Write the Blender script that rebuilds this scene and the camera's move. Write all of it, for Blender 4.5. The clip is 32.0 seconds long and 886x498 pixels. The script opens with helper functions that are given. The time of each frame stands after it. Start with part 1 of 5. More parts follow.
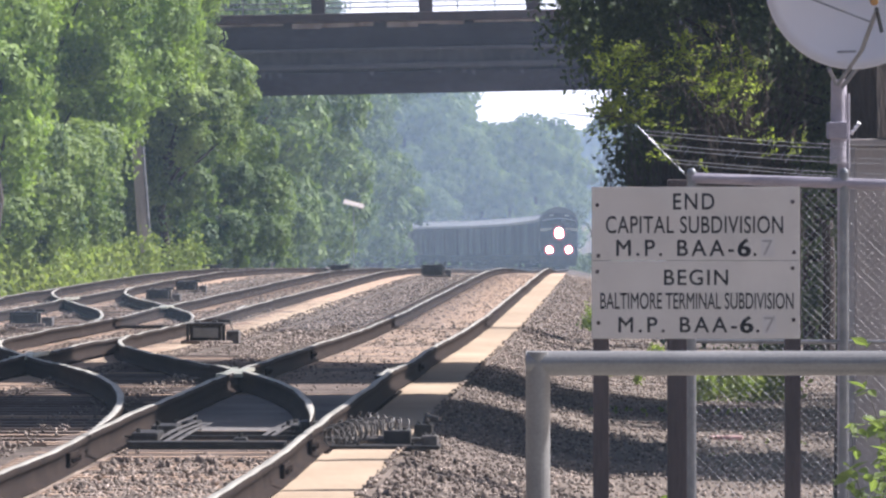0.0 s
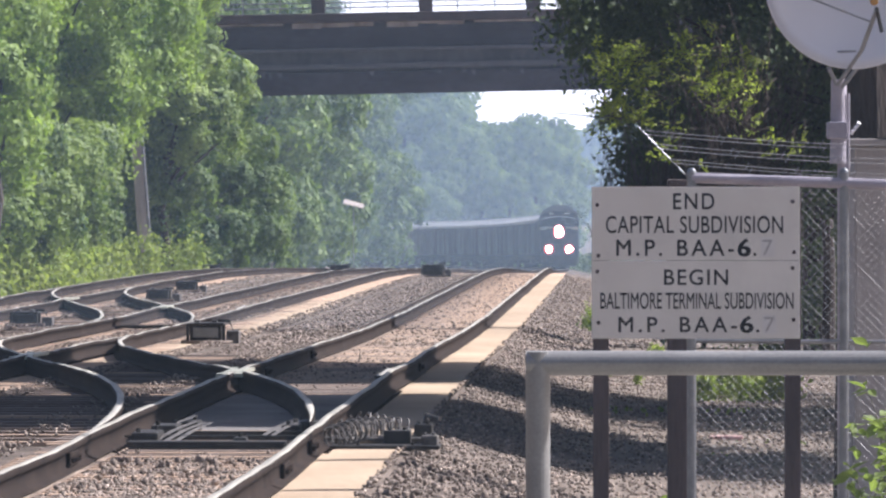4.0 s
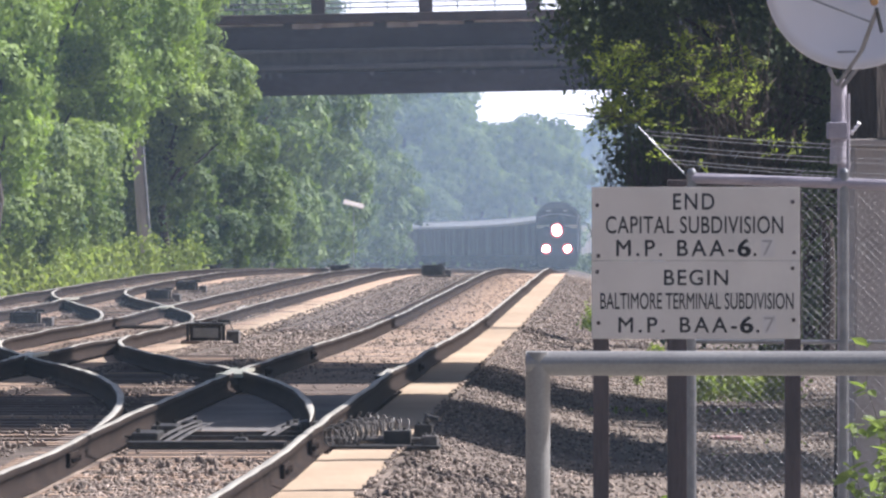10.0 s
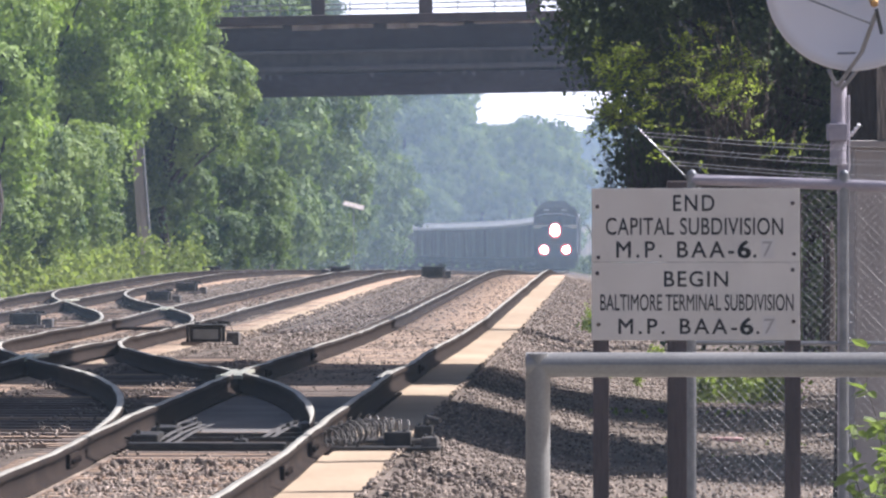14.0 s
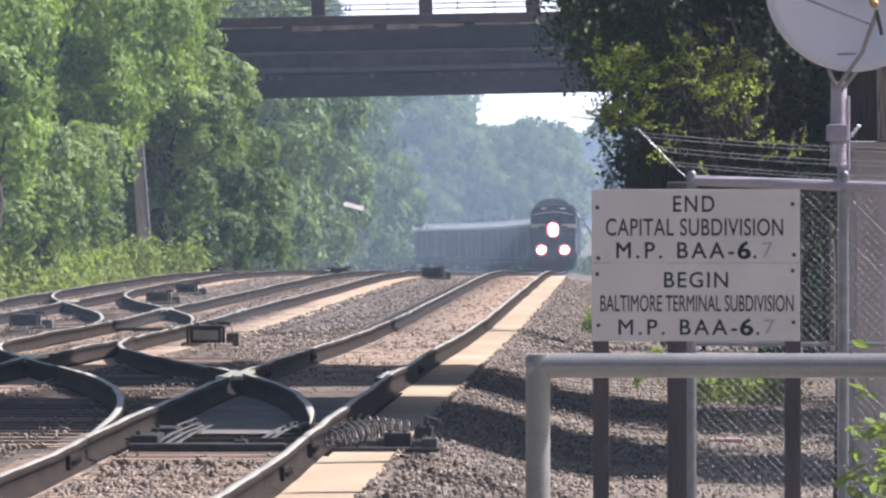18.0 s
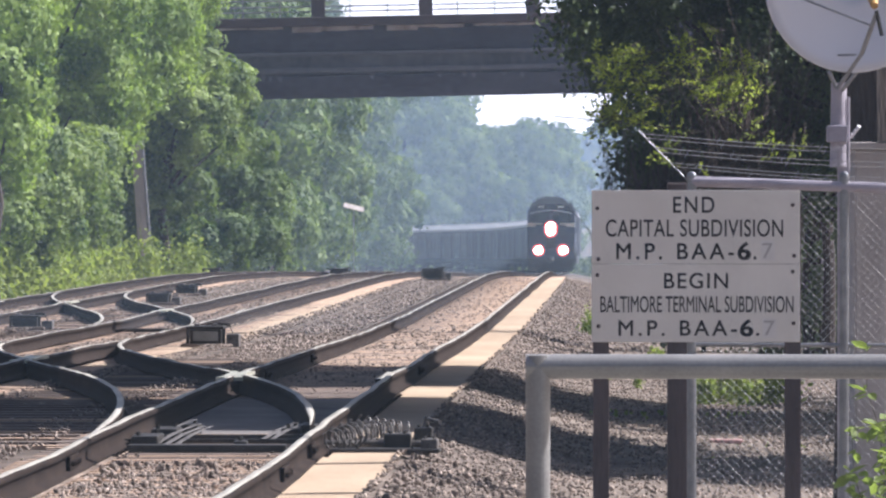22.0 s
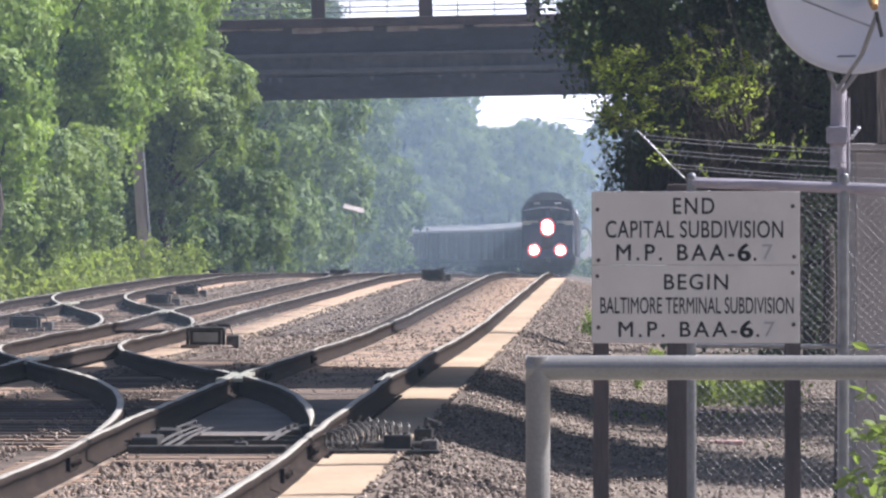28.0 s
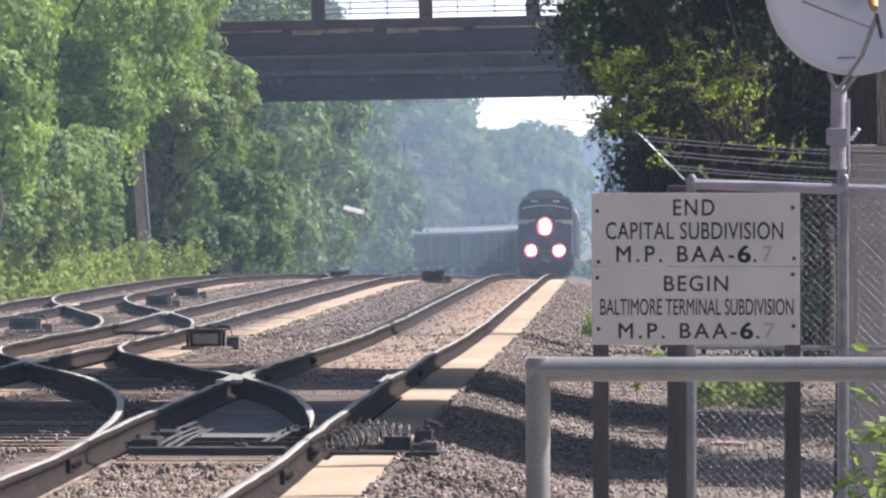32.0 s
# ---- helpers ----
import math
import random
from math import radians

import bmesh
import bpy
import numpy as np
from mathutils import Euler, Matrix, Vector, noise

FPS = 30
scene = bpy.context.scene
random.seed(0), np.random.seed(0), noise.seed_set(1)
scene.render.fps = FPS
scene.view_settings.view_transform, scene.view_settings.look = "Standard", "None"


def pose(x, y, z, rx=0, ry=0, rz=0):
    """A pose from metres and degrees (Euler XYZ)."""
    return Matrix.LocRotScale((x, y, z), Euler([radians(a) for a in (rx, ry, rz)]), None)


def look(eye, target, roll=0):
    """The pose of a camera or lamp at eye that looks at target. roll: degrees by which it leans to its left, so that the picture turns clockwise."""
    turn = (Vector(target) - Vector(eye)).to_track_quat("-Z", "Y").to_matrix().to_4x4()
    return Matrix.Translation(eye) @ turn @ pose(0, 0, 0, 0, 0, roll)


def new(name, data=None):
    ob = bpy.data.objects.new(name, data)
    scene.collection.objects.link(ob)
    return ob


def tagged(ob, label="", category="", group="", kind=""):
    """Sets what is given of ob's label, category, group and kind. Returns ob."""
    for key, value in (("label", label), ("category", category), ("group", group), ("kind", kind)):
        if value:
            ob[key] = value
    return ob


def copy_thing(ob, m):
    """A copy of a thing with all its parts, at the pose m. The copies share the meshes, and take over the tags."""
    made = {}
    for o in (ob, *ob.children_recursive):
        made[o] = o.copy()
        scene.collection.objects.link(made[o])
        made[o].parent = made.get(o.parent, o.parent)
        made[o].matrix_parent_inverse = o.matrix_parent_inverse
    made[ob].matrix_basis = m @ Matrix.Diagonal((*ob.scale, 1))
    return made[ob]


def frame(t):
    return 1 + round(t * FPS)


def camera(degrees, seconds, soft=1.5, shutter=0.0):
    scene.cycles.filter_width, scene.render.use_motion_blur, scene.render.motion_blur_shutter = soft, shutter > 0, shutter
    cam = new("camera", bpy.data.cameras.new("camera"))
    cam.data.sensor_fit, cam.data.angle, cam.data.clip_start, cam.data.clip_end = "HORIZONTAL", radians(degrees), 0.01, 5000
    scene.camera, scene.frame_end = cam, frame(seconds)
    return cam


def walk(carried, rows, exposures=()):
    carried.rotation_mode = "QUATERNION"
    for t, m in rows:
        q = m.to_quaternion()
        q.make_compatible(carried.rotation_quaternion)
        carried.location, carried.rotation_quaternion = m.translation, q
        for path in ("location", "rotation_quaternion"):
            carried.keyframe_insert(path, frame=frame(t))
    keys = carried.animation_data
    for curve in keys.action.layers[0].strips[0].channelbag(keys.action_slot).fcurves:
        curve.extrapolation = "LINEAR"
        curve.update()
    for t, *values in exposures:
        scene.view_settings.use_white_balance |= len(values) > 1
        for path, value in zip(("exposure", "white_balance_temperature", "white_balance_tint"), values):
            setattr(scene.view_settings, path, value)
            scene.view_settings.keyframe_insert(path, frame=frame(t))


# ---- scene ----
cam = camera(5.61, 32.0, soft=2.4)
EYE = 1.7                     # above the railhead of the first track
PX = 1 / 16000                # radians
DRIFT = [(0, 0), (6, -0.3), (9, 0), (12, 1.2), (14, 2.8), (17, 3.6), (19, 5.0),
         (23, 6.2), (25, 7.0), (28, 8.0), (30, 9.2), (32, 10.7)]
walk(cam, [(t, pose(0, 0, EYE, 90 - math.degrees((106 - dy) * PX), 0, 0)) for t, dy in DRIFT],
     exposures=[(0, 1.05, 5950, 19), (32, 1.05, 5950, 19)])

# ---- light ----
SUN_AZ, SUN_EL = radians(74), radians(45)     # azimuth clockwise from +y
world = bpy.data.worlds.new("sky")
world.use_nodes = True
scene.world = world
wn = world.node_tree.nodes
sky = wn.new("ShaderNodeTexSky")
sky.sky_type, sky.sun_disc = "NISHITA", False
sky.sun_elevation, sky.sun_rotation = SUN_EL, SUN_AZ
sky.air_density, sky.dust_density, sky.ozone_density = 1.0, 4.5, 1.0
wn["Background"].inputs["Strength"].default_value = 0.044
world.node_tree.links.new(sky.outputs["Color"], wn["Background"].inputs["Color"])
sun = new("sun", bpy.data.lights.new("sun", "SUN"))
sun.data.energy, sun.data.angle, sun.data.color = 5.0, radians(0.6), (1.0, 0.95, 0.86)
to_sun = Vector((math.sin(SUN_AZ) * math.cos(SUN_EL), math.cos(SUN_AZ) * math.cos(SUN_EL), math.sin(SUN_EL)))
sun.matrix_world = look(to_sun * 100, (0, 0, 0))


# ---- materials ----
def mat(name, a, b, scale=6.0, rough=0.8, metal=0.0, bump=0.3, fine=60.0, by_object=0.0, by_island=0.0, stretch=(1, 1, 1), dist=0.01):
    """Two colours mixed by coarse and fine noise, with relief; by_object or by_island varies the brightness."""
    m = bpy.data.materials.new(name)
    m.use_nodes = True
    n, l = m.node_tree.nodes, m.node_tree.links
    p = n["Principled BSDF"]
    co = n.new("ShaderNodeTexCoord")
    mp = n.new("ShaderNodeMapping")
    mp.inputs["Scale"].default_value = stretch
    l.new(co.outputs["Object"], mp.inputs["Vector"])
    n1, n2 = n.new("ShaderNodeTexNoise"), n.new("ShaderNodeTexNoise")
    n1.inputs["Scale"].default_value, n1.inputs["Detail"].default_value = scale, 5
    n2.inputs["Scale"].default_value, n2.inputs["Detail"].default_value = fine, 3
    for k in (n1, n2):
        l.new(mp.outputs["Vector"], k.inputs["Vector"])
    mixf = n.new("ShaderNodeMath")
    mixf.operation = "MULTIPLY_ADD"
    l.new(n2.outputs["Fac"], mixf.inputs[0])
    mixf.inputs[1].default_value = 0.45
    l.new(n1.outputs["Fac"], mixf.inputs[2])
    ramp = n.new("ShaderNodeMapRange")
    ramp.inputs["From Min"].default_value, ramp.inputs["From Max"].default_value = 0.5, 0.95
    l.new(mixf.outputs[0], ramp.inputs["Value"])
    mx = n.new("ShaderNodeMix")
    mx.data_type = "RGBA"
    mx.inputs["A"].default_value, mx.inputs["B"].default_value = (*a, 1), (*b, 1)
    l.new(ramp.outputs["Result"], mx.inputs["Factor"])
    out = mx.outputs["Result"]
    if by_object or by_island:
        src = n.new("ShaderNodeObjectInfo").outputs["Random"] if by_object else n.new("ShaderNodeNewGeometry").outputs["Random Per Island"]
        v = by_object or by_island
        mr = n.new("ShaderNodeMapRange")
        mr.inputs["To Min"].default_value, mr.inputs["To Max"].default_value = 1 - v, 1 + v
        l.new(src, mr.inputs["Value"])
        hs = n.new("ShaderNodeHueSaturation")
        l.new(mr.outputs["Result"], hs.inputs["Value"])
        l.new(out, hs.inputs["Color"])
        out = hs.outputs["Color"]
    l.new(out, p.inputs["Base Color"])
    p.inputs["Roughness"].default_value, p.inputs["Metallic"].default_value = rough, metal
    if bump:
        bp = n.new("ShaderNodeBump")
        bp.inputs["Strength"].default_value, bp.inputs["Distance"].default_value = bump, dist
        l.new(n2.outputs["Fac"], bp.inputs["Height"])
        l.new(bp.outputs["Normal"], p.inputs["Normal"])
    return m


def leaf_mat(name, a, b, through_light, scale=0.8, speck=0.5):
    """Leaves: gloss, diffuse and light shining through, varied from leaf to leaf and over metres."""
    m = bpy.data.materials.new(name)
    m.use_nodes = True
    n, l = m.node_tree.nodes, m.node_tree.links
    p, o = n["Principled BSDF"], n["Material Output"]
    geo = n.new("ShaderNodeNewGeometry")
    co = n.new("ShaderNodeTexCoord")
    ns = n.new("ShaderNodeTexNoise")
    ns.inputs["Scale"].default_value = scale
    l.new(co.outputs["Object"], ns.inputs["Vector"])
    add = n.new("ShaderNodeMath")
    add.operation = "MULTIPLY_ADD"
    l.new(geo.outputs["Random Per Island"], add.inputs[0])
    add.inputs[1].default_value = speck
    sub = n.new("ShaderNodeMath")
    sub.operation = "MULTIPLY_ADD"
    l.new(ns.outputs["Fac"], sub.inputs[0])
    sub.inputs[1].default_value, sub.inputs[2].default_value = 1.4, -0.45
    l.new(sub.outputs[0], add.inputs[2])
    mx = n.new("ShaderNodeMix")
    mx.data_type = "RGBA"
    mx.inputs["A"].default_value, mx.inputs["B"].default_value = (*a, 1), (*b, 1)
    l.new(add.outputs[0], mx.inputs["Factor"])
    tint = n.new("ShaderNodeMix")
    tint.data_type, tint.blend_type = "RGBA", "MULTIPLY"
    tint.inputs["Factor"].default_value = 1
    l.new(mx.outputs["Result"], tint.inputs["A"])
    tint.inputs["B"].default_value = (1.6, 1.7, 0.85, 1)
    tr = n.new("ShaderNodeBsdfTranslucent")
    l.new(tint.outputs["Result"], tr.inputs["Color"])
    l.new(mx.outputs["Result"], p.inputs["Base Color"])
    p.inputs["Roughness"].default_value, p.inputs["Specular IOR Level"].default_value = 0.6, 0.2
    sh = n.new("ShaderNodeMixShader")
    sh.inputs["Fac"].default_value = through_light
    l.new(p.outputs["BSDF"], sh.inputs[1])
    l.new(tr.outputs["BSDF"], sh.inputs[2])
    l.new(sh.outputs["Shader"], o.inputs["Surface"])
    return m


def glow(name, colour, strength):
    m = mat(name, colour, colour, bump=0)
    p = m.node_tree.nodes["Principled BSDF"]
    p.inputs["Emission Color"].default_value = (*colour, 1)
    p.inputs["Emission Strength"].default_value = strength
    return m


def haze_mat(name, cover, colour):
    """A see-through sheet standing in for haze: it scatters a little light and lets the rest through."""
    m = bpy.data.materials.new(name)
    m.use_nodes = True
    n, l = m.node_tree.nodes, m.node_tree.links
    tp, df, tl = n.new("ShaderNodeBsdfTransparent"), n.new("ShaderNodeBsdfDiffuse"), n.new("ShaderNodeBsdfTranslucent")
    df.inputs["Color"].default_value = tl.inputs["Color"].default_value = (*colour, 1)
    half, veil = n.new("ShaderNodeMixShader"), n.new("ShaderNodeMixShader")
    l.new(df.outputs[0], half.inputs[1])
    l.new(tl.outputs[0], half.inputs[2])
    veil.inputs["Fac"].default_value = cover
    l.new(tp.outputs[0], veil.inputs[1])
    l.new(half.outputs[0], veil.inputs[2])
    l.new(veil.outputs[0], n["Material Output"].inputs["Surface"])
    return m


M = dict(
    ballast=mat("ballast_stone", (0.075, 0.062, 0.052), (0.20, 0.165, 0.138), 0.9, 0.9, 0, 1.0, 22, dist=0.03),
    # grey chosen for the floor between the rails where tree shade lies
    oily=mat("shade_toned_fines", (0.10, 0.095, 0.092), (0.19, 0.18, 0.172), 1.2, 0.8, 0, 0.5, 18, stretch=(1, 0.5, 1), dist=0.02),
    stone=mat("crushed_stone", (0.08, 0.066, 0.055), (0.41, 0.34, 0.285), 5, 0.9, 0, 0.4, 60, by_island=0.5),
    stone_piece=mat("single_crushed_stone", (0.10, 0.082, 0.068), (0.34, 0.28, 0.235), 1.5, 0.9, 0, 0.4, 12, by_object=0.45),
    earth=mat("dry_earth", (0.105, 0.087, 0.071), (0.25, 0.21, 0.175), 0.5, 0.95, 0, 0.8, 14, dist=0.05),
    tie=mat("new_tie_wood", (0.29, 0.205, 0.148), (0.43, 0.32, 0.235), 3, 0.85, 0, 0.5, 40, by_object=0.10, stretch=(0.25, 1, 1)),
    tie_old=mat("weathered_tie_wood", (0.085, 0.07, 0.062), (0.20, 0.16, 0.135), 3, 0.9, 0, 0.6, 40, by_object=0.3, stretch=(0.25, 1, 1)),
    sand=mat("sandy_fines", (0.33, 0.255, 0.18), (0.49, 0.39, 0.28), 0.7, 0.95, 0, 0.4, 25, stretch=(1, 0.3, 1)),
    fines=mat("dusty_fines", (0.13, 0.10, 0.08), (0.42, 0.335, 0.265), 2.2, 0.95, 0, 0.8, 22, stretch=(1, 0.4, 1), dist=0.03),
    # worn head, its matt cream also carrying the glint of the steel
    railhead=mat("worn_glint_railhead", (0.30, 0.285, 0.245), (0.50, 0.48, 0.41), 2, 0.5, 0.0, 0.08, 90, stretch=(4, 0.3, 1)),
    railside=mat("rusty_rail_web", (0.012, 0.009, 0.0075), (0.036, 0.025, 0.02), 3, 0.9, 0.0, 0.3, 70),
    frog=mat("polished_manganese", (0.42, 0.42, 0.33), (0.62, 0.62, 0.50), 5, 0.4, 0.6, 0.15, 60),
    dark_iron=mat("oily_iron", (0.02, 0.02, 0.018), (0.06, 0.055, 0.05), 8, 0.55, 0.5, 0.3, 60),
    grey_paint=mat("grey_machine_paint", (0.13, 0.135, 0.13), (0.24, 0.245, 0.235), 5, 0.55, 0, 0.15, 60),
    greasy=mat("greasy_steel", (0.05, 0.046, 0.044), (0.19, 0.175, 0.16), 9, 0.6, 0.2, 0.4, 50),
    galv=mat("galvanised_steel", (0.22, 0.23, 0.245), (0.36, 0.37, 0.385), 9, 0.42, 0.75, 0.08, 90),
    dull_zinc=mat("dull_zinc_tube", (0.33, 0.31, 0.36), (0.46, 0.43, 0.49), 6, 0.6, 0.25, 0.06, 70),
    steel=mat("brushed_steel_pipe", (0.30, 0.30, 0.295), (0.43, 0.43, 0.42), 4, 0.36, 0.5, 0.05, 120),
    sign=mat("weathered_white_sign", (0.68, 0.655, 0.61), (0.81, 0.79, 0.745), 2.2, 0.55, 0, 0.05, 40),
    patch=mat("pale_stuck_patch", (0.66, 0.65, 0.64), (0.76, 0.75, 0.73), 6, 0.6, 0, 0.05),
    ink=mat("black_lettering", (0.012, 0.012, 0.014), (0.035, 0.03, 0.03), 20, 0.5, 0, 0),
    faint=mat("faded_lettering", (0.38, 0.37, 0.37), (0.48, 0.47, 0.46), 20, 0.6, 0, 0),
    post=mat("brown_stained_post", (0.05, 0.037, 0.037), (0.105, 0.078, 0.076), 6, 0.8, 0, 0.4, 50, stretch=(1, 1, 0.15)),
    dish=mat("off_white_dish", (0.74, 0.74, 0.78), (0.82, 0.82, 0.86), 3, 0.5, 0, 0.03, 60),
    shelter=mat("pale_shelter_wall", (0.30, 0.275, 0.26), (0.44, 0.405, 0.385), 1.8, 0.8, 0, 0.15, 40),
    bark=mat("dark_bark", (0.02, 0.016, 0.014), (0.06, 0.047, 0.04), 5, 0.95, 0, 0.9, 30, stretch=(1, 1, 0.2), dist=0.03),
    twig=mat("dead_brush", (0.06, 0.047, 0.04), (0.14, 0.112, 0.095), 5, 0.95, 0, 0.4),
    stick=mat("grey_dry_sticks", (0.11, 0.092, 0.085), (0.24, 0.205, 0.19), 5, 0.95, 0, 0.3),
    pole=mat("grey_weathered_pole", (0.30, 0.27, 0.25), (0.48, 0.44, 0.41), 3, 0.9, 0, 0.4, 30, stretch=(1, 1, 0.1)),
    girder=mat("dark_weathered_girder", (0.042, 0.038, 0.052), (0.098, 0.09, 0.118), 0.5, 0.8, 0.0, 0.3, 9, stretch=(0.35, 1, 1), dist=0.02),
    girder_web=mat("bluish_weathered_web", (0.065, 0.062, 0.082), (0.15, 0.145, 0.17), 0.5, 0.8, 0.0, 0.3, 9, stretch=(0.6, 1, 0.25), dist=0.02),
    ledge=mat("pale_ledge", (0.085, 0.08, 0.10), (0.17, 0.165, 0.19), 0.6, 0.85, 0.0, 0.2, 9, stretch=(0.3, 1, 1)),
    coping=mat("rusty_brown_coping", (0.05, 0.032, 0.034), (0.10, 0.064, 0.062), 0.8, 0.8, 0, 0.3, 12),
    spall=mat("pale_spalled_concrete", (0.20, 0.15, 0.15), (0.58, 0.50, 0.49), 1.2, 0.9, 0, 0.4, 9),
    concrete=mat("plain_concrete", (0.30, 0.29, 0.27), (0.44, 0.42, 0.39), 0.9, 0.9, 0, 0.3, 20),
    platform=mat("bounce_cutting_concrete", (0.10, 0.096, 0.088), (0.19, 0.18, 0.165), 0.9, 0.9, 0, 0.3, 20),
    blue=mat("dark_blue_locomotive_paint", (0.012, 0.018, 0.045), (0.03, 0.04, 0.075), 1.2, 0.4, 0, 0.05, 20),
    yellow=mat("faded_yellow_paint", (0.78, 0.70, 0.50), (0.86, 0.80, 0.62), 2, 0.45, 0, 0.05, 20),
    roof_grey=mat("grey_roof_paint", (0.10, 0.105, 0.115), (0.19, 0.195, 0.20), 1.2, 0.6, 0, 0.05, 20),
    under=mat("sooty_underframe", (0.015, 0.014, 0.013), (0.045, 0.04, 0.036), 3, 0.8, 0.1, 0.2, 20),
    glass=mat("dark_cab_glass", (0.01, 0.012, 0.014), (0.016, 0.018, 0.02), 3, 0.08, 0, 0),
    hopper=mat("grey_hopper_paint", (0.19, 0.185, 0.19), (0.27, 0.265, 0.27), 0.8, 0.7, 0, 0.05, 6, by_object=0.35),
    # roof colour lightened for the sun on the car tops
    hopper_roof=mat("sunlit_toned_roof", (0.58, 0.59, 0.61), (0.74, 0.75, 0.76), 0.8, 0.5, 0, 0.05, 6),
    sky_white=glow("bright_hazy_sky", (1.0, 0.99, 1.0), 1.2),
    lamp=glow("lit_lamp", (1.0, 0.93, 0.86), 60),
    # red glow added for the halo around the lit lamps
    halo_ring=glow("red_halo_glow", (1.0, 0.12, 0.10), 0.9),
    wire=mat("dull_wire", (0.27, 0.27, 0.275), (0.40, 0.40, 0.405), 30, 0.6, 0.3, 0),
    red=mat("faded_red_plastic", (0.50, 0.26, 0.25), (0.62, 0.42, 0.40), 8, 0.5, 0, 0),
    orange=mat("orange_feed_cap", (0.42, 0.22, 0.05), (0.55, 0.36, 0.1), 8, 0.5, 0, 0),
    leaf=leaf_mat("broad_leaves", (0.045, 0.09, 0.048), (0.41, 0.51, 0.17), 0.30, 0.8, 0.25),
    # broad leaves lightened in colour for the sunlit boughs
    leaf_sunlit=leaf_mat("sunlit_toned_leaves", (0.06, 0.115, 0.045), (0.45, 0.58, 0.17), 0.36, 0.8, 0.25),
    # broad leaves darkened in colour for the trees in shade
    leaf_shaded=leaf_mat("shade_toned_leaves", (0.03, 0.065, 0.04), (0.28, 0.37, 0.13), 0.26, 0.8, 0.25),
    leaf_dark=leaf_mat("deep_green_leaves", (0.06, 0.085, 0.05), (0.16, 0.21, 0.10), 0.2),
    # broad pale and dark patches painted in as sun and shade on crowns
    leaf_far=leaf_mat("light_patched_leaves", (0.012, 0.036, 0.02), (0.34, 0.43, 0.17), 0.35, 0.16, 0.12),
    # sprig colour raised to stand in for sun reaching through the crowns
    sprig=leaf_mat("sunlit_toned_narrow_leaves", (0.10, 0.14, 0.035), (0.46, 0.54, 0.12), 0.45, 4.0, 0.4),
    weed=leaf_mat("bright_weeds", (0.12, 0.18, 0.055), (0.27, 0.31, 0.11), 0.42),
)

for key in ("ballast", "stone", "stone_piece", "earth", "tie", "tie_old", "sand", "fines", "oily", "railside", "girder", "spall"):
    M[key].node_tree.nodes["Principled BSDF"].inputs["Specular IOR Level"].default_value = 0.1     # dusty


# ---- mesh helpers ----
def box(bm, x0, x1, y0, y1, z0, z1, bevel=0.0, m=None):
    r = bmesh.ops.create_cube(bm, size=1.0)
    mt = Matrix.Translation(((x0 + x1) / 2, (y0 + y1) / 2, (z0 + z1) / 2)) @ Matrix.Diagonal((abs(x1 - x0), abs(y1 - y0), abs(z1 - z0), 1))
    bmesh.ops.transform(bm, matrix=(m @ mt) if m else mt, verts=r["verts"])
    if bevel:
        ed = list({e for v in r["verts"] for e in v.link_edges})
        bmesh.ops.bevel(bm, geom=ed, offset=bevel, segments=2, profile=0.6, affect="EDGES")
    return bm


def tube(bm, a, b, r, r2=None, seg=10):
    a, b = Vector(a), Vector(b)
    m = Matrix.Translation((a + b) / 2) @ (b - a).to_track_quat("Z", "Y").to_matrix().to_4x4()
    bmesh.ops.create_cone(bm, cap_ends=True, segments=seg, radius1=r, radius2=r if r2 is None else r2, depth=(b - a).length, matrix=m)
    return bm


def bent(bm, points, radii, seg=6, level=False):
    """One bent tapering stem, or a level strand, through points."""
    rings = []
    for p, r in zip(points, radii):
        ring = [(r * math.cos(6.2832 * k / seg), r * math.sin(6.2832 * k / seg)) for k in range(seg)]
        rings.append([bm.verts.new((p[0], p[1] + c, p[2] + s) if level else (p[0] + c, p[1] + s, p[2])) for c, s in ring])
    for a, b in zip(rings, rings[1:]):
        for k in range(seg):
            bm.faces.new((a[k], a[(k + 1) % seg], b[(k + 1) % seg], b[k]))
    bm.faces.new(rings[0][::-1])
    bm.faces.new(rings[-1])
    return bm


def prism(bm, outline, y0, y1):
    """An outline in x and z, pushed from y0 to y1."""
    f = [bm.verts.new((x, y0, z)) for x, z in outline]
    b = [bm.verts.new((x, y1, z)) for x, z in outline]
    n = len(f)
    bm.faces.new(f)
    bm.faces.new(b[::-1])
    for i in range(n):
        bm.faces.new((f[i], b[i], b[(i + 1) % n], f[(i + 1) % n]))
    bmesh.ops.recalc_face_normals(bm, faces=bm.faces[:])
    return bm


def mesh_of(name, bm, material, smooth=False):
    me = bpy.data.meshes.new(name)
    bm.to_mesh(me)
    bm.free()
    me.materials.append(material)
    if smooth:
        me.shade_smooth()
    return me


def part(name, bm, material, parent, label="", smooth=False):
    ob = new(name, bm if isinstance(bm, bpy.types.Mesh) else mesh_of(name, bm, material, smooth))
    ob.parent = parent
    if label:
        ob["label"] = label
    return ob


def thing(name, label, category, m=None, group="", kind=""):
    ob = tagged(new(name), label, category, group, kind)
    ob.empty_display_size = 0.2
    if m:
        ob.matrix_basis = m
    return ob


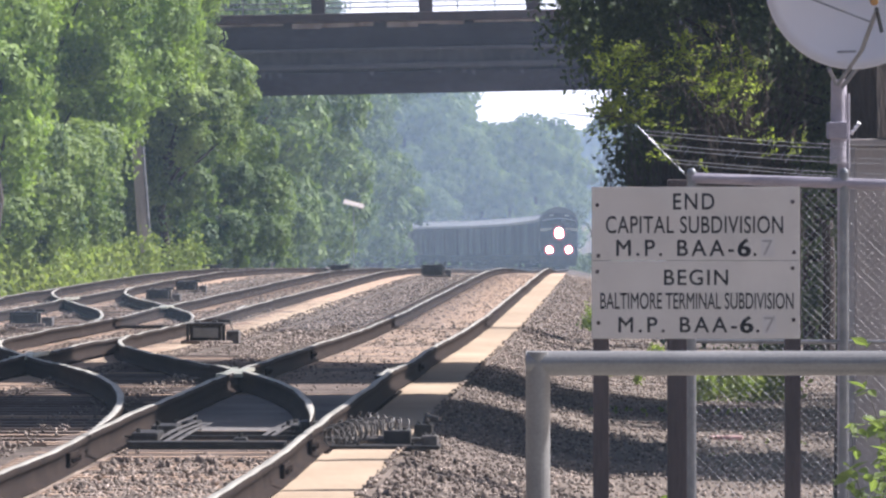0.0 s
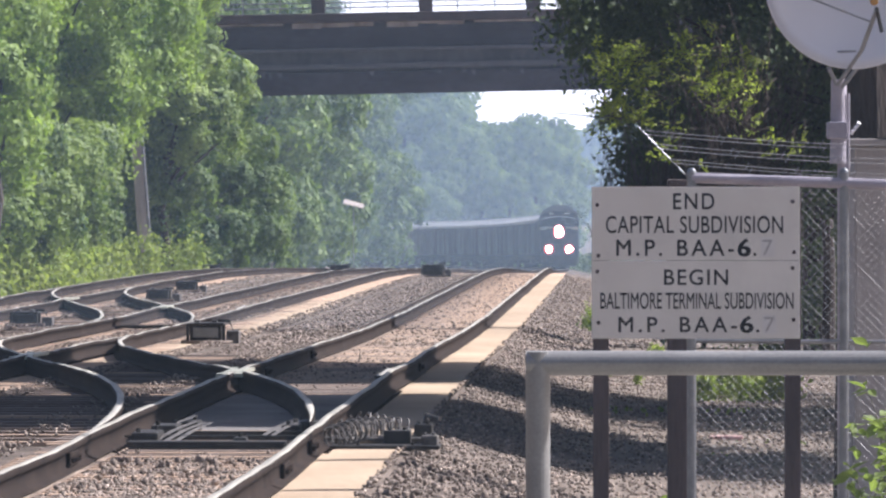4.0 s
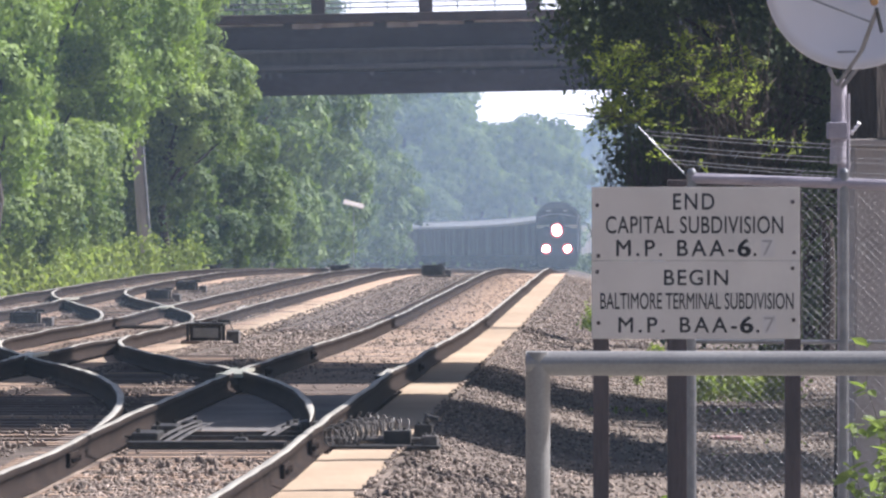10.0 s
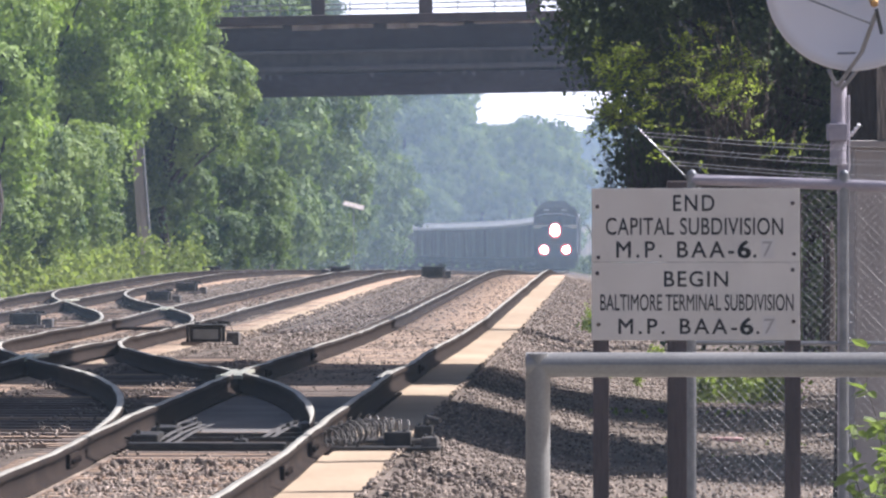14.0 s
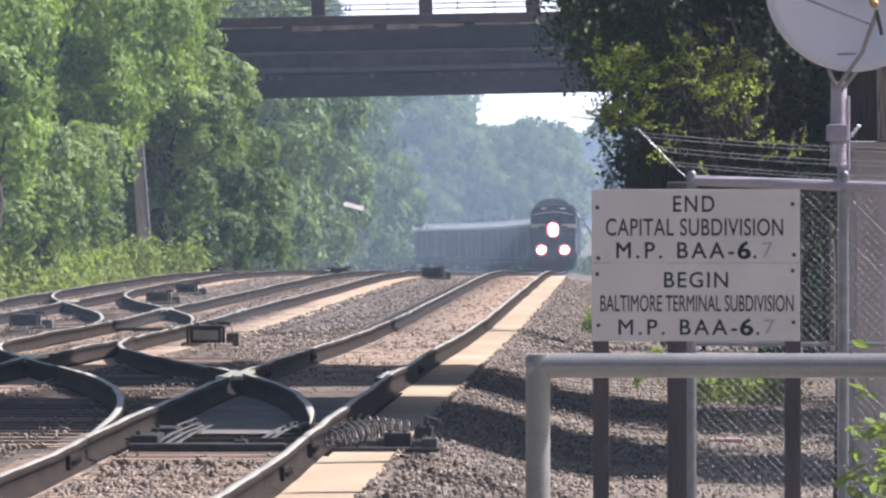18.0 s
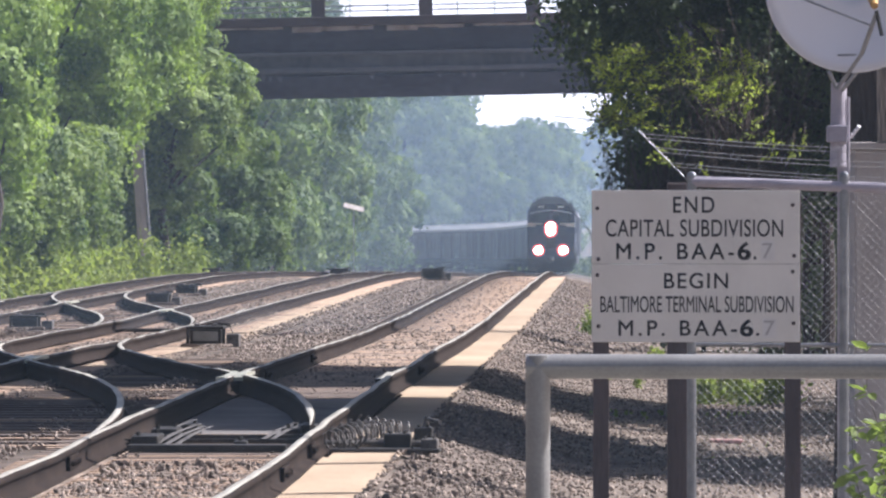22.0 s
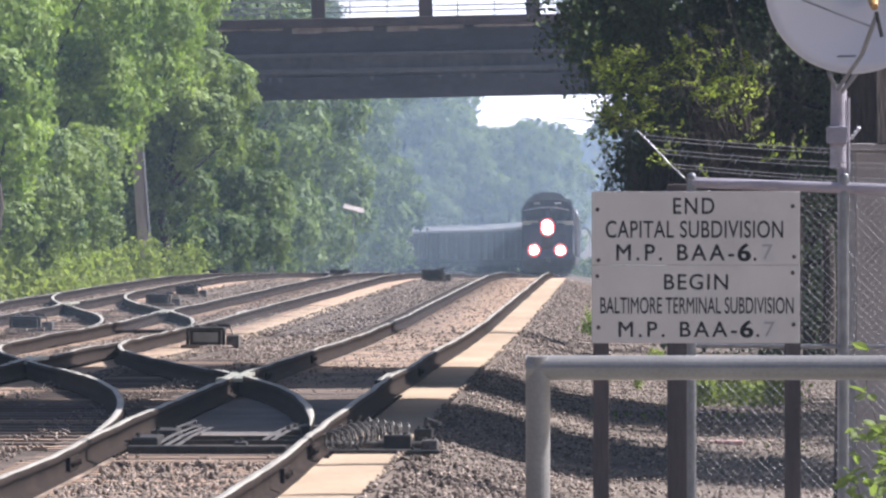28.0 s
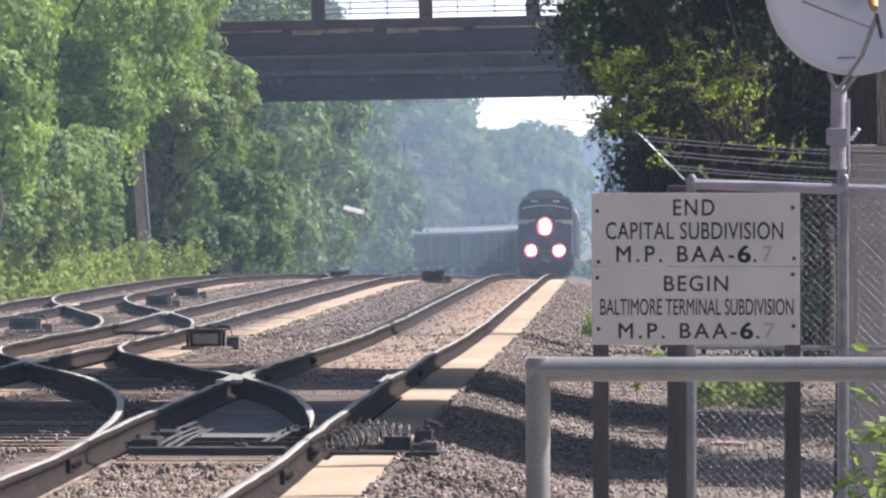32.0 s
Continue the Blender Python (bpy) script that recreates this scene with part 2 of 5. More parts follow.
def raw_mesh(name, verts, faces, material):
    """A mesh from arrays; every face has as many corners as the rows of faces are long."""
    me = bpy.data.meshes.new(name)
    k = faces.shape[1]
    me.vertices.add(len(verts))
    me.vertices.foreach_set("co", verts.astype(np.float32).ravel())
    me.loops.add(faces.size)
    me.loops.foreach_set("vertex_index", faces.astype(np.int32).ravel())
    me.polygons.add(len(faces))
    me.polygons.foreach_set("loop_start", np.arange(0, faces.size, k, dtype=np.int32))
    me.update(calc_edges=True)
    me.materials.append(material)
    return me


def spline(points, d):
    """A smooth curve through points of (d, value)."""
    n = len(points)
    if d <= points[0][0]:
        s = (points[1][1] - points[0][1]) / (points[1][0] - points[0][0])
        return points[0][1] + s * (d - points[0][0])
    if d >= points[-1][0]:
        s = (points[-1][1] - points[-2][1]) / (points[-1][0] - points[-2][0])
        return points[-1][1] + s * (d - points[-1][0])
    i = next(k for k in range(n - 1) if points[k][0] <= d <= points[k + 1][0])

    def slope(k):
        a, b = points[max(k - 1, 0)], points[min(k + 1, n - 1)]
        return (b[1] - a[1]) / (b[0] - a[0])
    (d0, v0), (d1, v1) = points[i], points[i + 1]
    h = d1 - d0
    u = (d - d0) / h
    return (v0 * (1 + 2 * u) * (1 - u) ** 2 + slope(i) * h * u * (1 - u) ** 2
            + v1 * u * u * (3 - 2 * u) + slope(i + 1) * h * u * u * (u - 1))


# ---- the plan: the first track's line and grade ----
LINE = [(0, -3.34), (50, -2.0), (68, -1.60), (87, -1.22), (107, -0.88), (128, -0.49), (152, 0.0), (182, 0.62), (201, 1.03), (243, 1.88), (300, 2.78), (400, 4.12),
        (506, 5.70), (593, 7.15), (640, 7.96), (731, 9.38), (800, 9.6), (880, 7.4), (960, 2.4), (1040, -5.0), (1120, -14.6), (1300, -40)]
GRADE = [(0, 0), (68, 0), (78, -0.01), (87, -0.045), (107, -0.18), (128, -0.32), (152, -0.41), (182, -0.445), (201, -0.46), (225, -0.485), (250, -0.56), (300, -0.92), (400, -1.85),
         (506, -2.87), (731, -4.67), (950, -6.4), (1300, -8.2)]
FROG_LEAD, BEND, SPACE, GAUGE = 27.0, 0.001968, 4.3, 1.435
DS = np.arange(-60, 1301)
LX = np.array([spline(LINE, d) for d in DS])
LZ = np.array([spline(GRADE, d) for d in DS])


def tx(d):
    return float(np.interp(d, DS, LX))


def tz(d):
    return float(np.interp(d, DS, LZ))


def bow(d):
    """How far the second track bows away from the first between the two crossovers."""
    return float(np.interp(d, (95, 115, 130, 165, 200, 240), (0, 0.12, 0.18, 0.25, 0.10, 0)))


def heading(d):
    return math.degrees(-math.atan((tx(d + 3) - tx(d - 3)) / 6))


def on_track(d, u=0.0, z=0.0, turn=0.0):
    return pose(tx(d) + u, d, tz(d) + z, 0, 0, heading(d) + turn)


def wobble(d, seed):
    """Slight unevenness of a worn rail, its short waves added to look like heat shimmer: sideways and up."""
    return (0.012 * noise.noise((d * 0.09, seed, 0.0)), 0.02 * noise.noise((d * 0.11, seed, 7.0)) + 0.012 * noise.noise((d * 0.45, seed, 3.0)) + 0.007 * noise.noise((d * 1.3, seed, 5.0)))


def cross_over(d, start):
    """How far to the left the crossover that leaves a track at start has come."""
    flat = (SPACE - GAUGE * 2) / (2 * BEND * FROG_LEAD)
    end = start + 2 * FROG_LEAD + flat
    if d <= start:
        return 0.0
    if d <= start + FROG_LEAD:
        return BEND * (d - start) ** 2
    if d <= start + FROG_LEAD + flat:
        return GAUGE + (d - start - FROG_LEAD) * 2 * BEND * FROG_LEAD
    return SPACE - BEND * max(end - d, 0) ** 2


# ---- ground ----
def lie(u):
    """Height of the ground across the tracks, under the railhead of the first track."""
    pts = [(-4000, 8), (-60, 2.0), (-20, 0.3), (-13.5, -0.25), (-12.3, -0.42), (-10.9, -0.30), (1.5, -0.30), (2.7, -0.50), (4.0, -0.56), (9, -0.5), (40, 0.5), (4000, 8)]
    return float(np.interp(u, [p[0] for p in pts], [p[1] for p in pts]))


def sheet(name, us, ds, height, material):
    nu, nd = len(us), len(ds)
    v = np.zeros((nd, nu, 3))
    for j, d in enumerate(ds):
        for i, u in enumerate(us):
            v[j, i] = (tx(min(d, 1300)) * (1 if abs(u) < 300 else 0) + u, d, tz(min(d, 1300)) + height(u, d))
    idx = np.arange(nu * nd).reshape(nd, nu)
    f = np.stack([idx[:-1, :-1], idx[:-1, 1:], idx[1:, 1:], idx[1:, :-1]], -1).reshape(-1, 4)
    me = raw_mesh(name, v.reshape(-1, 3), f, material)
    me.shade_smooth()
    return new(name, me)


def uneven(u, d):
    return 0.05 * noise.noise((u * 0.5, d * 0.12, 1.0)) + 0.03 * noise.noise((u * 1.3, d * 0.5, 5.0))


us = [-4000, -1500, -600, -250, -120, -60, -35, -24, -18, -15, -13.5, -12.9, -12.3, -11.5, -10.9, -8, -6, -4, -2, 0, 1.5, 2.0, 2.4, 2.7, 3.2, 3.7, 4.3, 5, 6, 7.5, 9, 12, 18, 30, 60, 150, 400, 1500, 4000]
ds = [-400, -60, 0, 20, 35, 45] + [50 + 0.75 * i for i in range(120)] + [142 + 4 * i for i in range(90)] + [520 + 30 * i for i in range(26)] + [1500, 2200, 4500]
ground = sheet("ground", us, ds, lambda u, d: lie(u) + (uneven(u, d) if u > 1.4 or u < -10.9 else -0.02) * (1 if abs(u) < 40 else 0), M["earth"])
tagged(ground, "dry brown earth beside the ballast, running to the horizon", "ground", kind="structure")


def bed_height(u, d):
    top = -0.222
    if u > 1.4:
        top = -0.222 - 0.235 * (u - 1.4)
    if u < -10.4:
        top = -0.222 - 0.25 * (-10.4 - u)
    for c in (0, -SPACE, -2 * SPACE):
        if abs(u - c) < 0.62:
            top = -0.186 if c else -0.198
        elif 0.66 < abs(u - c) < 1.33:
            top = -0.1975
        elif 1.34 < abs(u - c) < 1.75 and -10.4 < u < 1.4:
            top = -0.170
    return top + (0.002 if top == -0.1975 else 0.012) * noise.noise((u * 2.1, d * 0.6, 2.0))


bus = sorted({round(x, 3) for c in (0, -SPACE, -2 * SPACE) for x in (c - 1.75, c - 1.34, c - 1.28, c - 0.72, c - 0.62, c, c + 0.62, c + 0.72, c + 1.28, c + 1.34, c + 1.75)} | {-11.3, -10.8, 2.1, 2.5, 2.9})
bds = [-60, 0, 30, 45] + [50 + 0.5 * i for i in range(200)] + [151 + 3 * i for i in range(120)] + [515 + 20 * i for i in range(40)]
ballast = sheet("ballast_bed", bus, bds, bed_height, M["ballast"])
tagged(ballast, "pinkish grey crushed stone ballast under the tracks", "ballast", kind="structure")

bm = bmesh.new()
box(bm, -1400, 1400, 4700, 4701, -60, 420)
tagged(new("backdrop", mesh_of("backdrop", bm, M["sky_white"])), "bright white hazy sky at the horizon", "sky", kind="structure")
for nm, us2, d0, d1 in (("sand_strip", [0.80, 0.9, 1.1, 1.3, 1.36], 50, 260), ("sand_strip", [-0.64, -0.3, 0, 0.3, 0.64], 92, 260),
                        ("sand_strip", [-0.66, -0.3, 0.05, 0.35, 0.66], 70, 84.5), ("sand_strip", [0.64, 0.7, 0.76, 0.82], 50, 150), ("sand_strip", [-0.90, -0.80, -0.7, -0.64], 50, 150),
                        ("sand_strip", [0.80 - SPACE, 1.0 - SPACE, 1.3 - SPACE, 1.45 - SPACE], 92, 230)):
    o = sheet(nm, us2, [d0 + 0.5 * i for i in range(int((d1 - d0) * 2))], lambda u, d: (-0.1855 if d1 == 150 else -0.180 if d1 < 90 else -0.1875 if us2[0] == 0.80 else -0.1925) + 0.003 * noise.noise((u * 3, d * 0.7, 4.0)), M["oily" if d1 < 90 else "fines" if -1 < us2[0] < 0.7 else "sand"])
    tagged(o, "grey fines between the rails, toned for the tree shade" if d1 < 90 else "tan sandy fines between the tie ends", "sand", kind="structure")

# ---- rails ----
RAIL = [(-0.075, -0.178), (0.075, -0.178), (0.075, -0.165), (0.014, -0.145), (0.010, -0.055), (0.036, -0.042), (0.036, -0.012), (0.028, 0.0),
        (-0.028, 0.0), (-0.036, -0.012), (-0.036, -0.042), (-0.010, -0.055), (-0.014, -0.145), (-0.075, -0.165)]


def rail(parent, off, d0, d1, seed, label="", name="rail", thin=0.0):
    """A rail from d0 to d1 whose line lies off(d) beside the first track's centre."""
    ds = list(np.arange(d0, min(d1, 180), 1.0)) + list(np.arange(max(d0, 180), d1, 4.0)) + [d1]
    k = len(RAIL)
    v = np.zeros((len(ds), k, 3))
    for j, d in enumerate(ds):
        wx, wz = wobble(d, seed)
        x = tx(d) + off(d) + wx
        k2 = 1.0 if not thin else min(1.0, 0.12 + min(d - d0, d1 - d) / thin)
        for i, (a, b) in enumerate(RAIL):
            v[j, i] = (x + a * k2, d, tz(d) + b + wz)
    idx = np.arange(len(ds) * k).reshape(len(ds), k)
    nxt = np.roll(idx, -1, 1)
    f = np.stack([idx[:-1], nxt[:-1], nxt[1:], idx[1:]], -1).reshape(-1, 4)
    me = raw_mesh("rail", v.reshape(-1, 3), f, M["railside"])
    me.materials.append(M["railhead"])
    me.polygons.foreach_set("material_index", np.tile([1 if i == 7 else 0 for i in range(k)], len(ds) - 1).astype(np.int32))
    me.update()
    ob = new(name, me)
    ob.parent = parent
    if label:
        ob["label"] = label
    return ob


def tie_mesh(length, material):
    bm = bmesh.new()
    box(bm, -length / 2, length / 2, -0.115, 0.115, -0.17, 0, 0.005)
    return mesh_of("tie", bm, material)


TIE, TIE_OLD, TIE_LONG, TIE_LONG_OLD = tie_mesh(2.6, M["tie"]), tie_mesh(2.6, M["tie_old"]), tie_mesh(4.4, M["tie"]), tie_mesh(4.4, M["tie_old"])
bm = bmesh.new()
box(bm, -0.125, 0.125, -0.095, 0.095, 0, 0.014, 0.004)
for sx in (-1, 1):
    for sy in (-1, 1):
        box(bm, sx * 0.09 - 0.018, sx * 0.09 + 0.018, sy * 0.05 - 0.012, sy * 0.05 + 0.012, 0.01, 0.032)
PLATE = mesh_of("tie_plate", bm, M["railside"])


def track(label, u, d_from, d_ties, d_near, seed, out=lambda d: 0.0):
    t = thing("railway_track", label, "railway track", group="parallel main tracks", kind="structure")
    rail(t, lambda d: u - out(d) + GAUGE / 2 + 0.036, d_from, 1290, seed)
    rail(t, lambda d: u - out(d) - GAUGE / 2 - 0.036, d_from, 1290, seed + 1)
    rng = random.Random(seed)
    d = d_ties
    while d < d_near:
        # dark ties crowded from 64 to 92 to deepen the shade there
        o = part("tie", TIE if rng.random() < (0.15 if u == 0 and 64 < d < 92 else 0.8) else TIE_OLD, None, t)
        o.matrix_basis = on_track(d, u - out(d) + rng.uniform(-0.05, 0.05), -0.191 + rng.uniform(-0.003, 0.002), rng.uniform(-0.6, 0.6))
        if 64 < d < d_ties + 40:
            for s in (-1, 1):
                part("tie_plate", PLATE, None, t).matrix_basis = on_track(d, u - out(d) + s * (GAUGE / 2 + 0.036), -0.203)
        d += 0.5
    v, f = [], []
    while d < 420:
        a = -0.19
        x, z, n = tx(d) + u - out(d), tz(d), len(v)
        w = 1.3 + rng.uniform(-0.05, 0.05)
        v += [(x - w, d - 0.11, z + a), (x + w, d - 0.11, z + a), (x + w, d + 0.11, z + a), (x - w, d + 0.11, z + a),
              (x - w, d - 0.11, z + a - 0.16), (x + w, d - 0.11, z + a - 0.16), (x + w, d + 0.11, z + a - 0.16), (x - w, d + 0.11, z + a - 0.16)]
        f += [(n, n + 1, n + 2, n + 3), (n + 4, n + 5, n + 1, n), (n + 5, n + 6, n + 2, n + 1), (n + 7, n + 4, n, n + 3), (n + 6, n + 7, n + 3, n + 2)]
        d += 0.55
    far = new("distant_ties", raw_mesh("distant_ties", np.array(v), np.array(f), M["tie"]))
    far.parent = t
    far["kind"] = "stuff"
    return t


track_1 = track("main track of steel rails on tan timber ties", 0.0, 10, 46, 150, 1)
track_2 = track("second main track with worn rails on timber ties", -SPACE, 10, 80, 190, 11, bow)
track_3 = track("third track with rusty rails beside the weeds", -2 * SPACE, 10, 100, 200, 21)


def crossover(label, start, u, seed, here=lambda d: 0.0, there=lambda d: 0.0):
    t = thing("crossover_track", label, "railway track", group="crossovers between the tracks", kind="structure")
    flat = (SPACE - GAUGE * 2) / (2 * BEND * FROG_LEAD)
    end = start + 2 * FROG_LEAD + flat
    h = GAUGE / 2 + 0.036

    def mid(d):
        c = cross_over(d, start)
        return u - c - here(d) * (1 - c / SPACE) - there(d) * c / SPACE
    rail(t, lambda d: mid(d) + h, start + 6.6, end - 3, seed, thin=5.0)
    rail(t, lambda d: mid(d) - h, start + 3, end - 6.6, seed + 1, thin=5.0)
    for k, d in ((1, start + FROG_LEAD), (2, start + FROG_LEAD + flat)):
        side = -h - here(d) if k == 1 else -SPACE - there(d) + h
        bm = bmesh.new()
        for s in (-1, 1):
            prism(bm, [(-0.045, -0.03), (0.045, -0.03), (0.042, 0.004), (-0.042, 0.004)], -1.5, 1.5)
            bmesh.ops.transform(bm, matrix=pose(0, 0, 0, 0, 0, 3.2 * s), verts=bm.verts[-8:])
        box(bm, -0.09, 0.09, -0.6, 0.6, -0.03, 0.007, 0.01)
        o = part("frog", bm, M["frog"], t, "bright worn frog casting")
        o.matrix_basis = on_track(d, u + side, 0.002)
        gs = h - 0.085 - here(d) if k == 1 else -SPACE - there(d) - h + 0.085
        rail(t, lambda q, gs=gs: u + gs, d - 2.2, d + 2.2, seed + 4 + k, name="guard_rail")
    bm = bmesh.new()
    for q in (7.5, 8.7):
        box(bm, -h, h, q - 0.025, q + 0.025, -0.16, -0.125, 0.01)
    part("switch_rod", bm, M["dark_iron"], t).matrix_basis = on_track(start, u, 0)
    rng = random.Random(seed)
    for i in range(50):
        d = start + 8 + i
        o = part("tie", TIE_LONG if rng.random() < 0.15 else TIE_LONG_OLD, None, t)
        o.matrix_basis = on_track(d + 0.25, u - (0.9 if cross_over(d, start) < SPACE / 2 else SPACE - 0.9), -0.1935, rng.uniform(-0.4, 0.4))
    return t


bm = bmesh.new()
for s in (-1, 1):
    box(bm, s * 0.032 - 0.014, s * 0.032 + 0.014, -0.46, 0.46, -0.145, -0.052, 0.006)
    for k in range(6):
        tube(bm, (s * 0.04, -0.38 + k * 0.152, -0.10), (s * 0.068, -0.38 + k * 0.152, -0.10), 0.02, seg=6)
JOINT = mesh_of("joint_bar", bm, M["railside"])
for d, u in ((58.4, 0.7535), (60.6, -0.7535), (63.2, 0.7535), (94.0, -0.7535), (98.0, 0.7535), (109.0, -0.7535)):
    wx, wz = wobble(d, 1 if u > 0 else 2)
    part("joint_bar", JOINT, None, track_1).matrix_basis = on_track(d, u + wx, wz)
crossover("crossover track curving between first and second track", 59.5, 0.0, 31, there=bow)
crossover("crossover track curving between second and third track", 136.5, -SPACE, 41, here=bow)

# ---- bridge ----
BY = 340.0
bridge = thing("road_bridge", "dark weathered girder road bridge over the tracks", "bridge")
BS = BY / 16000


def bz(y):
    """Height at the bridge's near face that lies y below the top edge of the view at the start."""
    return EYE + (335 - y) * BS


bm = bmesh.new()
box(bm, -22, 24, BY, BY + 0.5, bz(166), bz(126), 0.03)
part("lower_girder", bm, M["girder"], bridge)
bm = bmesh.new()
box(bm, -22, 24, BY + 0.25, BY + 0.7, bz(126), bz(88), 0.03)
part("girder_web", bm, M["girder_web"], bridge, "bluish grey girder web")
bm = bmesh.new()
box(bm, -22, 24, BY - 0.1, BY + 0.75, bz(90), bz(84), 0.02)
part("ledge", bm, M["ledge"], bridge, "paler ledge")
bm = bmesh.new()
box(bm, -22, 24, BY + 0.1, BY + 0.8, bz(84), bz(38), 0.04)
part("parapet_wall", bm, M["girder"], bridge)
rng = random.Random(4)
x = -20.0
while x < 23:
    w = rng.uniform(0.6, 2.2)
    bm = bmesh.new()
    box(bm, x, x + w, BY + 0.02, BY + 0.13, bz(42.5) - rng.uniform(0, 0.16) * (rng.random() < 0.5), bz(38.5), 0.006)
    part("spalled_edge", bm, M["spall"], bridge, "pale spalled concrete edge")
    x += w + rng.uniform(0, 0.8) * (rng.random() < 0.6)
bm = bmesh.new()
box(bm, -22, 24, BY - 0.25, BY + 0.9, bz(39), bz(22), 0.04)
part("coping", bm, M["coping"], bridge, "rusty brown coping")
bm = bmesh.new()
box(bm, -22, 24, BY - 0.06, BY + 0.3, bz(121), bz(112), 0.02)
part("flange", bm, M["ledge"], bridge, "paler flange")
for i in range(14):
    bm = bmesh.new()
    x = rng.uniform(-8, 8)
    w = rng.uniform(0.05, 0.16)
    prism(bm, [(x - w, bz(121)), (x + w, bz(121)), (x + w * 0.4, bz(121) - rng.uniform(0.1, 0.35)), (x - w * 0.3, bz(121) - rng.uniform(0.1, 0.3))], BY - 0.006, BY + 0.002)
    part("rain_streak", bm, M["girder_web"], bridge, "pale lime streak")
bm = bmesh.new()
box(bm, -22, 24, BY + 0.9, BY + 8.2, bz(140), bz(60))
part("deck", bm, M["concrete"], bridge)
bm = bmesh.new()
box(bm, -22, 24, BY + 8.2, BY + 8.8, bz(160), bz(40), 0.04)
part("far_girder", bm, M["girder"], bridge)
for sx in (-1, 1):
    bm = bmesh.new()
    x0, x1 = (-24, -12.5) if sx < 0 else (12.5, 26)
    box(bm, x0, x1, BY - 0.3, BY + 9.2, -6, bz(166), 0.05)
    part("abutment", bm, M["concrete"], bridge)
for i in range(-5, 6):
    x = (755 - 784) * BS + i * 4.04
    bm = bmesh.new()
    box(bm, x - 0.26, x + 0.26, BY + 0.1, BY + 0.6, bz(22), bz(-40), 0.03)
    part("parapet_post", bm, M["coping"], bridge)
for z in (12, 3, -8, -20, -34):
    bm = bmesh.new()
    tube(bm, (-22, BY + 0.35, bz(z)), (24, BY + 0.35, bz(z)), 0.028, seg=6)
    part("railing_bar", bm, M["galv"], bridge)
for i in range(-4, 5):
    for o in (1.2, 2.6):
        bm = bmesh.new()
        x = (755 - 784) * BS + i * 4.04 + o
        tube(bm, (x, BY + 0.35, bz(22)), (x, BY + 0.35, bz(-36)), 0.03, seg=6)
        part("railing_upright", bm, M["galv"], bridge)


tilt = pose(-1.8, BY, bz(100)) @ pose(0, 0, 0, 0, -1.12, 0) @ pose(1.8, -BY, -bz(100))
bridge.matrix_basis = tilt


# ---- trees ----
def at(px, py, d):
    """The place d metres ahead that lies px across and py down in the view at the start."""
    return Vector(((px - 784) * d / 16000, d, EYE + (335 - py) * d / 16000))


def leaves(centres, radii, per, size, rng, squash=0.8, droop=0.3, rough=0.45, fuzz=0.2):
    """Folded leaves over the outer part of many clumps: vertices and faces."""
    cs = np.repeat(np.asarray(centres, float), per, 0)
    rs = np.repeat(np.asarray(radii, float), per)
    n = len(cs)
    dirs = rng.normal(size=(n, 3))
    dirs /= np.linalg.norm(dirs, axis=1)[:, None]
    pos = cs + dirs * (rs * np.clip(np.abs(rng.normal(0.84, fuzz, n)), 0, 1.3))[:, None] * np.array([1, 1, squash])
    nor = dirs + rng.normal(scale=rough, size=(n, 3)) + np.array([0, 0, 0.35])
    nor /= np.linalg.norm(nor, axis=1)[:, None]
    t = rng.normal(size=(n, 3)) + np.array([0, 0, -droop])
    t -= nor * (t * nor).sum(1)[:, None]
    t /= np.linalg.norm(t, axis=1)[:, None] + 1e-9
    b = np.cross(nor, t)
    s = (size * rng.uniform(0.6, 1.35, n))[:, None]
    fold = nor * s * 0.16
    v = np.stack([pos - t * s * 0.5, pos + b * s * 0.33 + fold - t * s * 0.06, pos + t * s * 0.5 - fold, pos - b * s * 0.33 + fold - t * s * 0.06], 1)
    i = np.arange(n)[:, None] * 4
    f = np.concatenate([i + np.array([0, 1, 2]), i + np.array([0, 2, 3])], 0)
    return v.reshape(-1, 3), f


def clumps(rng, n, height, base, radius, shape=0.8):
    """Centres and radii of a crown's clumps, uneven, with gaps."""
    out, rad = [], []
    lobes = rng.normal(size=(5, 3))
    while len(out) < n:
        h = rng.uniform(0, 1)
        prof = math.sin(math.pi * min(1, 0.12 + 0.88 * h)) ** shape
        a = rng.uniform(0, 2 * math.pi)
        p = np.array([math.cos(a), math.sin(a), h * 2 - 1])
        bulge = 1 + 0.22 * math.tanh(float((lobes @ p).max()) - 0.8)
        r = radius * prof * bulge * rng.uniform(0.35, 1) ** 0.5
        out.append((r * math.cos(a), r * math.sin(a), base + (height - base) * h))
        rad.append(radius * rng.uniform(0.14, 0.36))
    return np.array(out), np.array(rad)


